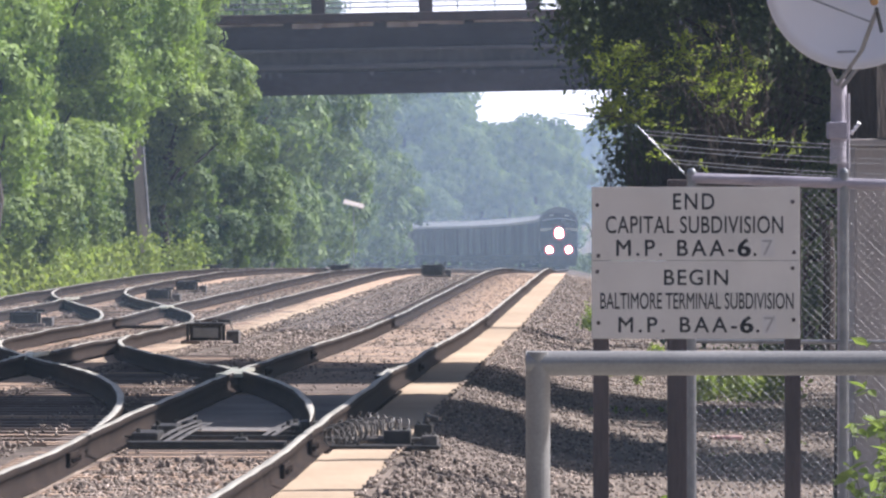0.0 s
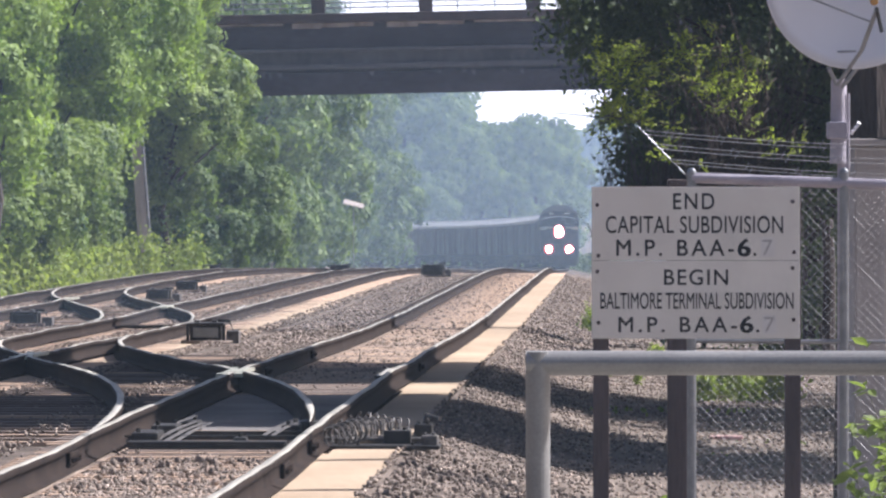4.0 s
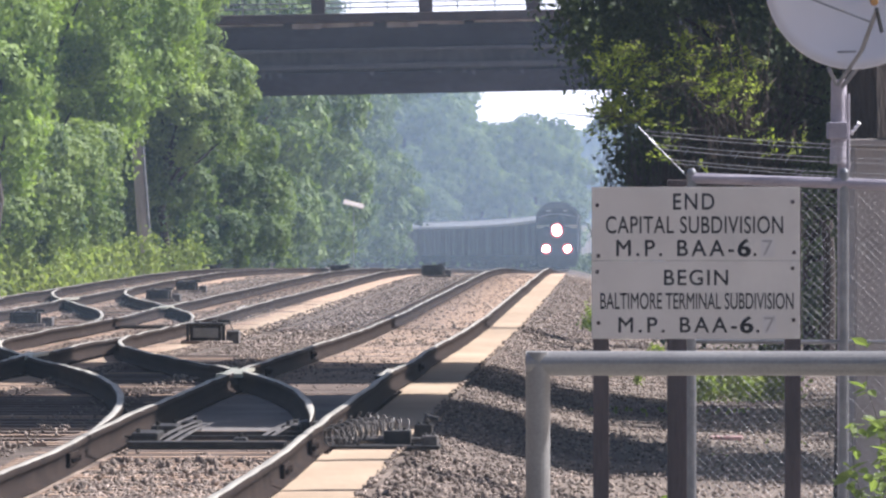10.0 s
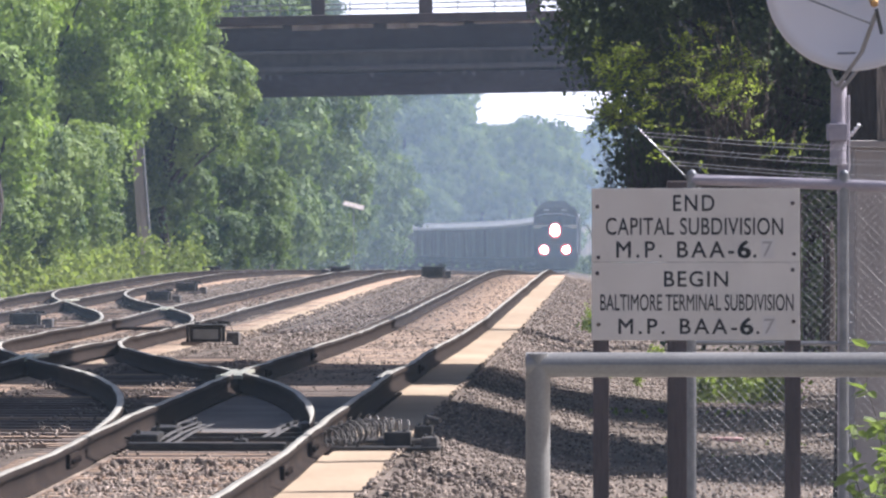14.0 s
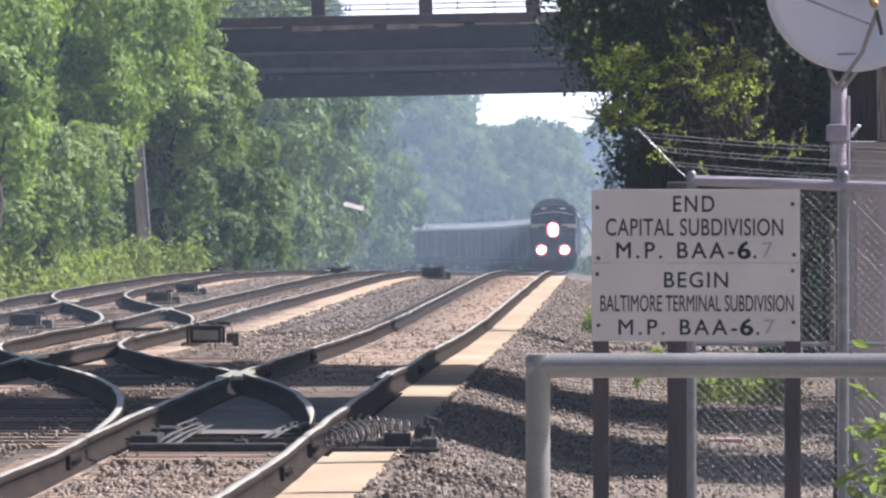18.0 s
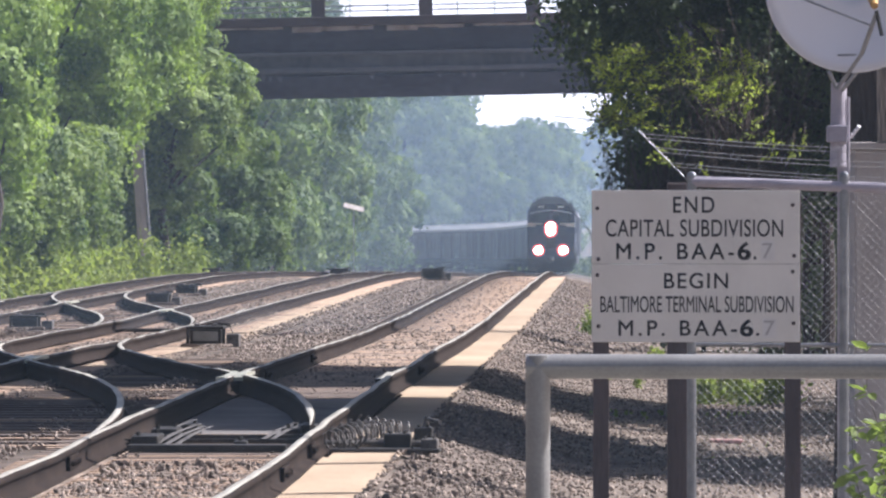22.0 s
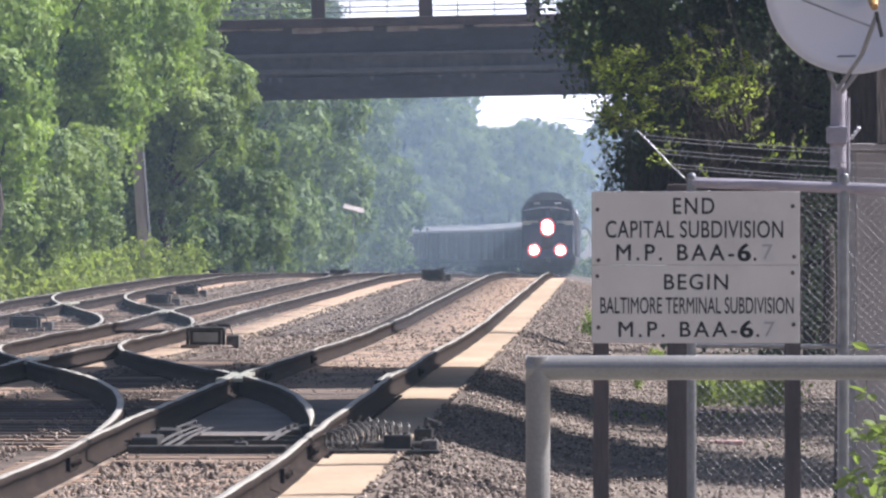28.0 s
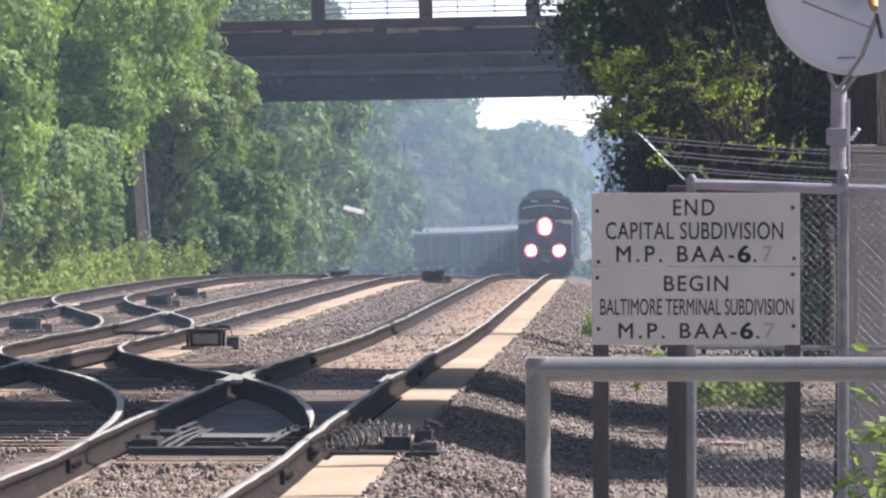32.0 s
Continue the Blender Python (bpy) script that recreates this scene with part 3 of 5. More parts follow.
def shells(rng, boughs, size, thick=230, strands=3.0):
    """Leaves over the uneven skins of big rounded boughs of (x, y, z, radius), with ragged strands hanging from their undersides."""
    bc = np.array([b[:3] for b in boughs], float)
    br = np.array([b[3] for b in boughs], float)
    pos, nor = [], []
    for (x, y, z, r) in boughs:
        n = int(thick * 12.6 * r * r * 0.8)
        d = rng.normal(size=(n, 3))
        d /= np.linalg.norm(d, axis=1)[:, None]
        off = rng.uniform(0, 50)
        bump = np.array([0.30 * noise.noise((q[0] * 1.7 + off, q[1] * 1.7, q[2] * 1.7)) + 0.22 * noise.noise((q[0] * 4.2, q[1] * 4.2 + off, q[2] * 4.2)) for q in d])
        depth = 1 - np.abs(rng.normal(0, 0.07, n)) + 0.05 * rng.random(n)
        p = np.array([x, y, z]) + d * (r * (1 + bump) * depth)[:, None] * np.array([1, 1, 0.82])
        keep = (d[:, 2] > -0.55) | (rng.random(n) < 0.25)
        for c, q in zip(bc, br):
            keep &= np.linalg.norm((p - c) / np.array([1, 1, 0.82]), axis=1) > 0.72 * q
        keep &= np.array([noise.noise((q[0] * 1.5 + off, q[1] * 1.5, q[2] * 1.5)) > -0.30 for q in p])
        pos.append(p[keep])
        nor.append((d + rng.normal(scale=0.30, size=(n, 3)) + np.array([0, 0, 0.2]))[keep])
        for k in range(int(strands * (1 + r))):
            a = rng.uniform(0, 6.283)
            q = np.array([x + math.cos(a) * r * rng.uniform(0.5, 0.95), y + math.sin(a) * r * rng.uniform(0.5, 0.95), z - 0.35 * r])
            m = int(60 + 90 * rng.random())
            drop = rng.uniform(0.4, 1.5) * r
            t = rng.random(m) ** 0.8
            pos.append(q + np.stack([rng.normal(0, 0.13, m), rng.normal(0, 0.13, m), -drop * t], 1))
            nor.append(rng.normal(size=(m, 3)) + np.array([0.2, -0.2, 0.4]))
    pos, nor = np.concatenate(pos), np.concatenate(nor)
    n = len(pos)
    nor /= np.linalg.norm(nor, axis=1)[:, None]
    t = rng.normal(size=(n, 3)) + np.array([0, 0, -0.8])
    t -= nor * (t * nor).sum(1)[:, None]
    t /= np.linalg.norm(t, axis=1)[:, None] + 1e-9
    b = np.cross(nor, t)
    sz = (size * rng.uniform(0.55, 1.35, n))[:, None]
    v = np.stack([pos - t * sz * 0.5, pos + b * sz * 0.33 - t * sz * 0.06, pos + t * sz * 0.5 - nor * sz * 0.2, pos - b * sz * 0.33 - t * sz * 0.06], 1)
    i = np.arange(n)[:, None] * 4
    return v.reshape(-1, 3), np.concatenate([i + np.array([0, 1, 2]), i + np.array([0, 2, 3])], 0)


def bough_tree(label, seed, boughs, size, group, trunk=0.2, height=6.0, thick=230, m=None, strands=3.0, foliage="leaf"):
    """A tree under vines: a trunk, a limb to every bough, and the boughs' leaves. boughs lie about the foot of the trunk."""
    rng = np.random.default_rng(seed)
    t = thing("tree", label, "tree", m, group=group)
    bm = bmesh.new()
    bent(bm, [Vector((0, 0, -0.4))] + [Vector((rng.normal() * 0.12, rng.normal() * 0.12, height * (k + 1) / 5)) for k in range(5)], [trunk * (1 - 0.15 * k) for k in range(6)], 8)
    part("trunk", bm, M["bark"], t)
    for b in boughs:
        bm = bmesh.new()
        low = min(max(b[2] * 0.6, 0.2), height * 0.9)
        tube(bm, (0, 0, low), (b[0] * 0.6, b[1] * 0.6, b[2] * 0.85), trunk * 0.4, trunk * 0.22, 6)
        tube(bm, (b[0] * 0.6, b[1] * 0.6, b[2] * 0.85), b[:3], trunk * 0.22, 0.02, 6)
        part("limb", bm, M["bark"], t)
    v, f = shells(rng, boughs, size, thick, strands)
    part("crown", raw_mesh("crown", v, f, M[foliage]), None, t)
    return t


def round_crown(rng, n, height, base, radius):
    """Boughs of a free-standing crown."""
    out = []
    for k in range(n):
        h = (k + rng.random()) / n
        a = rng.uniform(0, 6.283)
        q = radius * math.sin(math.pi * (0.2 + 0.72 * h)) * rng.uniform(0.35, 0.75)
        out.append((q * math.cos(a), q * math.sin(a), base + (height - base) * h, radius * rng.uniform(0.26, 0.46)))
    return out


def limb(bm, a, b, r0, r1, seg=7):
    tube(bm, a, b, r0, r1, seg)


def tree(label, seed, height, radius, base, n_clump, per, size, material, trunk=0.22, lean=0.0, group="", shape=0.8):
    rng = np.random.default_rng(seed)
    t = thing("tree", label, "tree", group=group)
    c, r = clumps(rng, n_clump, height, base, radius, shape)
    c[:, 0] += lean * (c[:, 2] / height) ** 2
    bm = bmesh.new()
    pts = [(0.0, 0.0, -0.3)] + [(rng.normal() * 0.12 + lean * (h / height) ** 2, rng.normal() * 0.12, h) for h in np.linspace(height * 0.25, height * 0.9, 4)]
    for k in range(4):
        limb(bm, pts[k], pts[k + 1], trunk * (1 - k * 0.2), trunk * (1 - (k + 1) * 0.2))
    for k in rng.choice(len(c), min(16, len(c)), replace=False):
        q = pts[1 + int(np.clip((c[k][2] - base) / (height - base) * 3, 0, 3))]
        limb(bm, (q[0], q[1], q[2] * 0.8), c[k], trunk * 0.3, 0.02, 6)
    part("trunk", bm, M["bark"], t)
    v, f = leaves(c, r, per, size, rng)
    part("crown", raw_mesh("crown", v, f, material), None, t)
    return t


rng = random.Random(8)
LEFT = "leafy green tree hung with vines on the bank beside the tracks"


def bank_tree(px, d, boughs, seed, size=0.145, label=LEFT, height=6.0, foliage="leaf"):
    """A tree of the bank at px across and d ahead; boughs of (across, down, further, radius), seen from the platform."""
    foot = Vector((at(px, 0, d).x, d, tz(d) - 0.5))
    rel = [tuple(at(x, y, d + q) - foot) + (r,) for x, y, q, r in boughs]
    return bough_tree(label, seed, rel, size, "trees along the bank", height=height, m=Matrix.Translation(foot), foliage=foliage)


bank_tree(-10, 200, [(12, 60, 0, 1.1), (-25, 130, -1, 1.3), (25, 175, 1, 0.85), (-30, 0, 0, 1.6), (30, -40, 1, 1.2), (8, 240, -1, 0.9)], 101, foliage="leaf_sunlit")
bank_tree(60, 240, [(170, 60, 0, 1.6), (230, 100, 0, 1.2), (255, 40, 1, 1.4), (300, 62, 3, 0.9), (180, 160, -1, 1.3), (140, 110, -2, 1.3), (220, 0, 1, 1.8), (145, -10, -2, 1.7),
                     (228, 172, 1, 0.7), (185, 215, 0, 0.85), (125, 200, -2, 0.9), (300, -20, 3, 1.4)], 102, foliage="leaf_sunlit")
bank_tree(-60, 215, [(60, 262, 0, 0.9), (120, 290, 1, 1.0), (30, 320, -1, 0.9), (90, 350, 0, 0.8), (165, 262, 3, 0.8), (170, 335, 3, 0.7), (15, 240, -1, 0.9), (10, 390, -2, 0.8), (110, 395, 0, 0.6), (180, 390, 3, 0.5)],
          103, 0.13, "low leafy tree hung with vines on the bank", 3.0)
bank_tree(290, 312, [(330, 110, 0, 1.3), (390, 140, 1, 1.15), (425, 172, 2, 0.7), (360, 190, 0, 1.15), (410, 215, 2, 0.75), (325, 180, -1, 1.0), (312, 60, 0, 1.4), (400, 242, 1, 0.55),
                     (345, 245, -1, 0.65), (300, 10, 0, 1.6), (250, -30, 0, 1.8), (430, 127, 2, 0.45)], 104, 0.16)
bank_tree(300, 331, [(285, 300, 2, 1.2), (335, 330, 0, 1.0), (400, 318, 3, 1.2), (455, 330, 4, 1.2), (290, 395, 2, 1.1), (345, 420, 0, 0.9), (405, 415, 1, 1.0), (465, 420, 3, 1.0), (440, 262, 4, 1.1), (370, 268, 4, 1.1),
                     (240, 240, -19, 1.4), (215, 330, -19, 1.5), (285, 260, -17, 1.1), (290, 350, -18, 1.1), (245, 420, -18, 1.1)], 105, 0.17, "vine-smothered tree before the bridge", 4.0, "leaf_shaded")
g9 = np.random.default_rng(70)
deep = bough_tree("leafy green tree deep in the bank's thicket", 106, round_crown(g9, 9, 10.0, 1.5, 3.6), 0.24, "trees along the bank", thick=70)
deep.matrix_basis = pose(tx(252) - 19.5, 252, tz(252) - 0.2)
for d, u, k in ((214, -17.5, 1.0), (228, -18.5, 1.1), (268, -17.5, 1.0), (284, -19.5, 1.2), (302, -18.0, 1.1), (325, -20, 1.3), (338, -17.0, 1.0), (236, -22, 1.3)):
    copy_thing(deep, pose(tx(d) + u, d, tz(d) - 0.2, 0, 0, rng.uniform(0, 360)) @ Matrix.Diagonal((k, k, k, 1)))
kinds = [bough_tree("tall green tree beyond the bridge, pale with haze", 110 + k, round_crown(g9, 12 + k, h, 0.8, r), 0.24, "trees beyond the bridge", 0.24, h * 0.8, 70, None, 0.5, "leaf_shaded") for k, (h, r) in enumerate(((11.5, 3.6), (10.0, 3.3), (13.0, 4.0)))]
FAR = [(365, -14, 1), (378, -13.2, 1), (392, -15, 1), (408, -13.6, 1.3), (428, -14.5, 1.4), (450, -13.6, 1.3), (478, -16, 1.6), (505, -15, 1.4),
       (540, -17, 1.5), (575, -16, 1.5), (610, -18, 1.6), (650, -17, 1.5), (695, -18.5, 1.6), (740, -16.4, 1.5), (790, -16.6, 1.5)]
for i, (d, u, k) in enumerate(FAR):
    m = pose(tx(d) + u, d, tz(d) - 0.4, 0, 0, rng.uniform(0, 360))
    if i < 3:
        kinds[i].matrix_basis = m
    else:
        copy_thing(kinds[i % 3], m @ Matrix.Diagonal((k, k, k, 1)))
curve_kinds = [bough_tree("rounded hazy green tree behind the curve of the track", 120 + k, round_crown(g9, 10 + k, h, 0.8, r), 0.42, "trees behind the curve", 0.24, h * 0.8, 34, None, 0.3) for k, (h, r) in enumerate(((11.5, 3.9), (10.0, 3.6), (13.0, 4.3)))]
for i, (px, d, h) in enumerate(((738, 1098, 11), (765, 1095, 10), (700, 1100, 13), (690, 1126, 24), (720, 1142, 25), (745, 1124, 24), (770, 1146, 24.5), (788, 1122, 22), (822, 1140, 18.2), (848, 1150, 18.2), (872, 1146, 18.0), (905, 1138, 16.0), (925, 1160, 19.2),
                               (945, 1124, 18.2), (968, 1130, 18.4), (982, 1140, 17.2), (850, 1105, 14.5), (900, 1100, 11.5), (955, 1108, 12.5), (796, 1112, 21), (780, 1104, 16), (715, 1110, 21))):
    k = h / (11.8, 10.3, 13.3)[i % 3]
    m = pose((px - 784) * d / 16000, d, -8.2, 0, 0, rng.uniform(0, 360))
    if i < 3:
        curve_kinds[i].matrix_basis = m
    else:
        copy_thing(curve_kinds[i % 3], m @ Matrix.Diagonal((k, k, k, 1)))

# the dark trees over the fence
DARK = "dense dark green tree overhanging the fence, seen against the light"


def casts(band, x, y, z):
    """Whether a clump at x, y and height z shades only the ground between the two edges that band gives by x."""
    hit_x, hit_y = x - z * math.tan(math.pi / 2 - SUN_EL) * math.sin(SUN_AZ), y - z * math.tan(math.pi / 2 - SUN_EL) * math.cos(SUN_AZ)
    if hit_x > 4.2:
        return True
    xs = (0.0, 1.3, 1.9, 2.7)
    return float(np.interp(hit_x, xs, band[0])) < hit_y < float(np.interp(hit_x, xs, band[1]))


def spray(t, centre, wide, high, n, g):
    """A loose spray of thin twigs with narrow leaves along them, and the twigs themselves."""
    ps, ws = [], []
    bm = bmesh.new()
    for k in range(n):
        p = np.array(centre) + g.normal(size=3) * np.array([wide, 0.25, high]) * 0.5
        way = np.array([-0.75, -0.2, -0.15]) + g.normal(size=3) * np.array([0.5, 0.4, 0.45])
        way /= np.linalg.norm(way)
        run = g.uniform(0.10, 0.24)
        tube(bm, p - way * run * 0.5, p + way * run, 0.004, 0.0015, 4)
        for j in range(15):
            ps.append(p + way * run * (j / 14) + g.normal(size=3) * 0.014)
            ws.append(way + g.normal(size=3) * 0.65)
    part("twig", bm, M["twig"], t)
    ps, ws = np.array(ps), np.array(ws)
    ws /= np.linalg.norm(ws, axis=1)[:, None]
    m = len(ps)
    side = np.cross(ws, g.normal(size=(m, 3)) * 0.6 + np.array([0, 0, 1.0]))
    side /= np.linalg.norm(side, axis=1)[:, None]
    ln = g.uniform(0.03, 0.062, m)[:, None]
    v = np.stack([ps, ps + ws * ln * 0.45 + side * ln * 0.24, ps + ws * ln, ps + ws * ln * 0.45 - side * ln * 0.24], 1).reshape(-1, 3)
    i = np.arange(m)[:, None] * 4
    part("sprig", raw_mesh("sprig", v, np.concatenate([i + np.array([0, 1, 2]), i + np.array([0, 2, 3])], 0), M["sprig"]), None, t, "yellow-green sprig coloured bright to look sunlit")


def shade_tree(seed, x, d, r, height, edge, n_low, sprigs=(), band=None):
    """A tall dense tree: fine leaves low down, coarser ones above, the unseen upper crown shaped to cast its shade
    within band. edge: how far it reaches towards the tracks, by height.
    """
    g = np.random.default_rng(seed)
    t = thing("tree", DARK, "tree", pose(x, d, -0.55), group="trees behind the fence")
    bm = bmesh.new()
    p = Vector((0, 0, -0.3))
    bent(bm, [p] + [Vector((g.normal() * 0.15, g.normal() * 0.15, height * (k + 1) / 6)) for k in range(5)], [0.30 - k * 0.05 for k in range(6)], 9)
    part("trunk", bm, M["bark"], t)
    low, lr = [], []
    while len(low) < n_low:
        z = g.uniform(2.2, 5.6)
        e = float(np.interp(z - 0.55, [a for a, b in edge], [b for a, b in edge]))
        u = g.random() ** 1.7 * (r + 2.0)
        y = g.uniform(-1.6 if e + u > 4.5 else -0.95, 1) * r * 0.8
        rad = g.uniform(0.18, 0.62)
        cx = e + rad * 0.95 + u + 0.06 * y * y * (y > 0)
        if cx - x < r and casts(band, cx, d + y, z):
            low.append((cx - x, y, z))
            lr.append(rad)
    for k in g.choice(n_low, 26, replace=False):
        bm = bmesh.new()
        c = Vector(low[k])
        limb(bm, (0, 0, c.z * 0.55), c * 0.6 + Vector((0, 0, 0.5)), 0.07, 0.04, 6)
        limb(bm, c * 0.6 + Vector((0, 0, 0.5)), c, 0.04, 0.012, 6)
        part("limb", bm, M["bark"], t)
    v, f = leaves(low, lr, 250 if sprigs else 90, 0.072 if sprigs else 0.12, g, rough=0.9, fuzz=0.36)
    part("lower_crown", raw_mesh("lower_crown", v, f, M["leaf_dark"]), None, t)
    hi, hr = [], []
    while len(hi) < 620:
        h = g.random()
        a = g.uniform(0, 2 * math.pi)
        q = r * math.sin(math.pi * (0.35 + 0.6 * h)) ** 0.5 * g.random() ** 0.5
        rad = g.uniform(0.5, 1.2)
        c = (q * math.cos(a), 5.0 + q * math.sin(a) * 2.3 if band[1][0] > 100 else q * math.sin(a) * 1.7, 5.2 + (height - 5.2) * h)
        if all(casts(band, x + c[0], d + c[1] + k * rad * 0.7, c[2]) for k in (-1, 1)):
            hi.append(c)
            hr.append(rad)
    v, f = leaves(hi, hr, 120, 0.5, g)
    part("upper_crown", raw_mesh("upper_crown", v, f, M["leaf_dark"]), None, t)
    for cx, cy, cz, wide, high, n in sprigs:
        spray(t, (cx - x, cy - d, cz + 0.55), wide, high, n, g)
    return t


near_tree = shade_tree(12, 6.5, 93.4, 5.7, 21, [(1.6, 1.85), (1.9, 1.7), (2.15, 1.6), (2.35, 1.55), (2.85, 1.5), (3.1, 1.0), (3.7, 0.85), (6, 0.8)], 640,
                       [(1.74, 85.4, 2.95, 0.30, 0.20, 40), (2.02, 85.5, 2.72, 0.22, 0.26, 20), (1.70, 85.3, 2.45, 0.28, 0.26, 46),
                        (2.46, 85.5, 2.98, 0.36, 0.34, 32), (2.66, 85.6, 2.76, 0.26, 0.26, 22), (2.90, 85.5, 2.70, 0.22, 0.28, 28), (2.25, 85.8, 2.2, 0.5, 0.4, 10), (3.25, 85.7, 2.2, 0.3, 0.25, 8)],
                       ((91.5, 91.5, 88.5, 84.0), (113, 107, 102, 96)))
# mostly out of view; placed and shaped for its shade on the track
side_tree = shade_tree(15, 9.6, 77.6, 7.3, 22, [(1.6, 3.6), (3, 3.2), (4, 3.0), (6, 2.6)], 380, (), ((71.4, 70.2, 69.6, 68.8), (84.5, 81, 77, 73)))
# out of view, added only for the thin shadow it throws
slim = tree("slim unseen tree added to cast a thin shadow over the track", 18, 17.0, 1.3, 1.0, 110, 260, 0.16, M["leaf_dark"], 0.12)
slim.matrix_basis = pose(9.0, 151.0, tz(151) - 0.55)


def woods(name, label, spots, seed, size, per, material):
    """Distant woodland in one mesh: uneven crowns of many leaf clumps."""
    g = np.random.default_rng(seed)
    cs, rs = [], []
    for x, y, z, h, r in spots:
        c, q = clumps(g, 36, h, h * 0.05, r, 0.5)
        cs.append(c + np.array([x, y, z]))
        rs.append(q * 1.15)
    v, f = leaves(np.concatenate(cs), np.concatenate(rs), per, size, g)
    ob = new(name, raw_mesh(name, v, f, material))
    return tagged(ob, label, "woodland", kind="stuff")


g = random.Random(21)
spots = []
for d in range(380, 1040, 16):
    for row in range(2):
        u = -19 - row * 7 - g.uniform(0, 4)
        spots.append((tx(d) + u, d + g.uniform(-6, 6), tz(d) - 0.5, g.uniform(12, 17), g.uniform(4, 6)))
woods("woodland_bank", "hazy green woodland along the bank beyond the bridge", spots, 5, 0.8, 28, M["leaf_far"])
spots = []
for i in range(90):
    x = -60 + i * 1.25 + g.uniform(-2, 2)
    d = 1160 + g.uniform(0, 90)
    px = 784 + x / d * 16000
    top = 24 if px < 800 else (14.5 if px < 900 else 15 if px < 985 else 0)
    if top:
        spots.append((x, d, -8.2, top * g.uniform(0.9, 1.04), g.uniform(4, 6)))
woods("woodland_behind_curve", "hazy blue-green woodland behind the curve of the track", spots, 6, 0.8, 40, M["leaf_far"])
spots = [(-260 + i * 6 + g.uniform(-4, 4), 2600 + g.uniform(0, 150), -10, g.uniform(24, 31), g.uniform(12, 16)) for i in range(110)]
woods("distant_woodland", "distant woodland pale with haze on the horizon", spots, 7, 5.0, 18, M["leaf_far"])

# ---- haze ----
# flat sheets leaned to catch the sun; the nearest one lifts the blacks
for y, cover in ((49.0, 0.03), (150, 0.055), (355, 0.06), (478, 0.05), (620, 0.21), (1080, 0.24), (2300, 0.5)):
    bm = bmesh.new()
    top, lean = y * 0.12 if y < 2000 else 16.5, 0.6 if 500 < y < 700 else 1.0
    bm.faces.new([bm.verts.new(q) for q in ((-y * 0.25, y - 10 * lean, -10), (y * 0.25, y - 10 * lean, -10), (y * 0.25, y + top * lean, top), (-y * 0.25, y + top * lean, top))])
    o = tagged(new("haze_sheet", mesh_of("haze_sheet", bm, haze_mat("haze_sheet_tint", cover, (0.52, 0.71, 0.93)))),
               "flat bluish see-through sheet standing in for haze", "haze", kind="stuff")


# ---- station platform and handrail ----
# out of view; darkened so less light bounces onto the handrail
bm = bmesh.new()
box(bm, -1.0, 7, -6, 23.6, -0.9, 0.22, 0.03)
tagged(new("platform", mesh_of("platform", bm, M["platform"])), "unseen concrete station platform, dark to cut bounced light", "platform", kind="structure")
HD = 22.4


hand = thing("handrail", "brushed steel pipe handrail at the platform's end", "handrail")
a = at(952, 643, HD)
r = 0.0305
xs = [a.x, a.x + 1.6, a.x + 3.2]
bm = bmesh.new()
tube(bm, (a.x - r, HD, a.z), (a.x + 3.23, HD, a.z), r, seg=24)
part("top_rail", bm, M["steel"], hand, smooth=False)
for x in xs:
    bm = bmesh.new()
    tube(bm, (x, HD, 0.22), (x, HD, a.z + (r * 0.9 if x == xs[0] else 0)), r, seg=24)
    part("post", bm, M["steel"], hand)
    bm = bmesh.new()
    tube(bm, (x, HD, 0.22), (x, HD, 0.235), 0.07, seg=20)
    part("base_plate", bm, M["steel"], hand)

# ---- milepost sign ----
SD = 52.8
sign = thing("railway_sign", "weathered white railway milepost sign on two brown posts", "sign", pose(at(1047, 331, SD).x, SD, 0))
K = 0.001328          # metres to a unit of the sign's layout
top = at(1047, 331, SD).z


def panel(z0, z1):
    bm = bmesh.new()
    box(bm, 0, 1.215, -0.006, 0.006, top - z1 * K, top - z0 * K, 0.002)
    return part("panel", bm, M["sign"], sign, "weathered white painted metal panel")


p1, p2 = panel(0, 323.5), panel(325.5, 668)


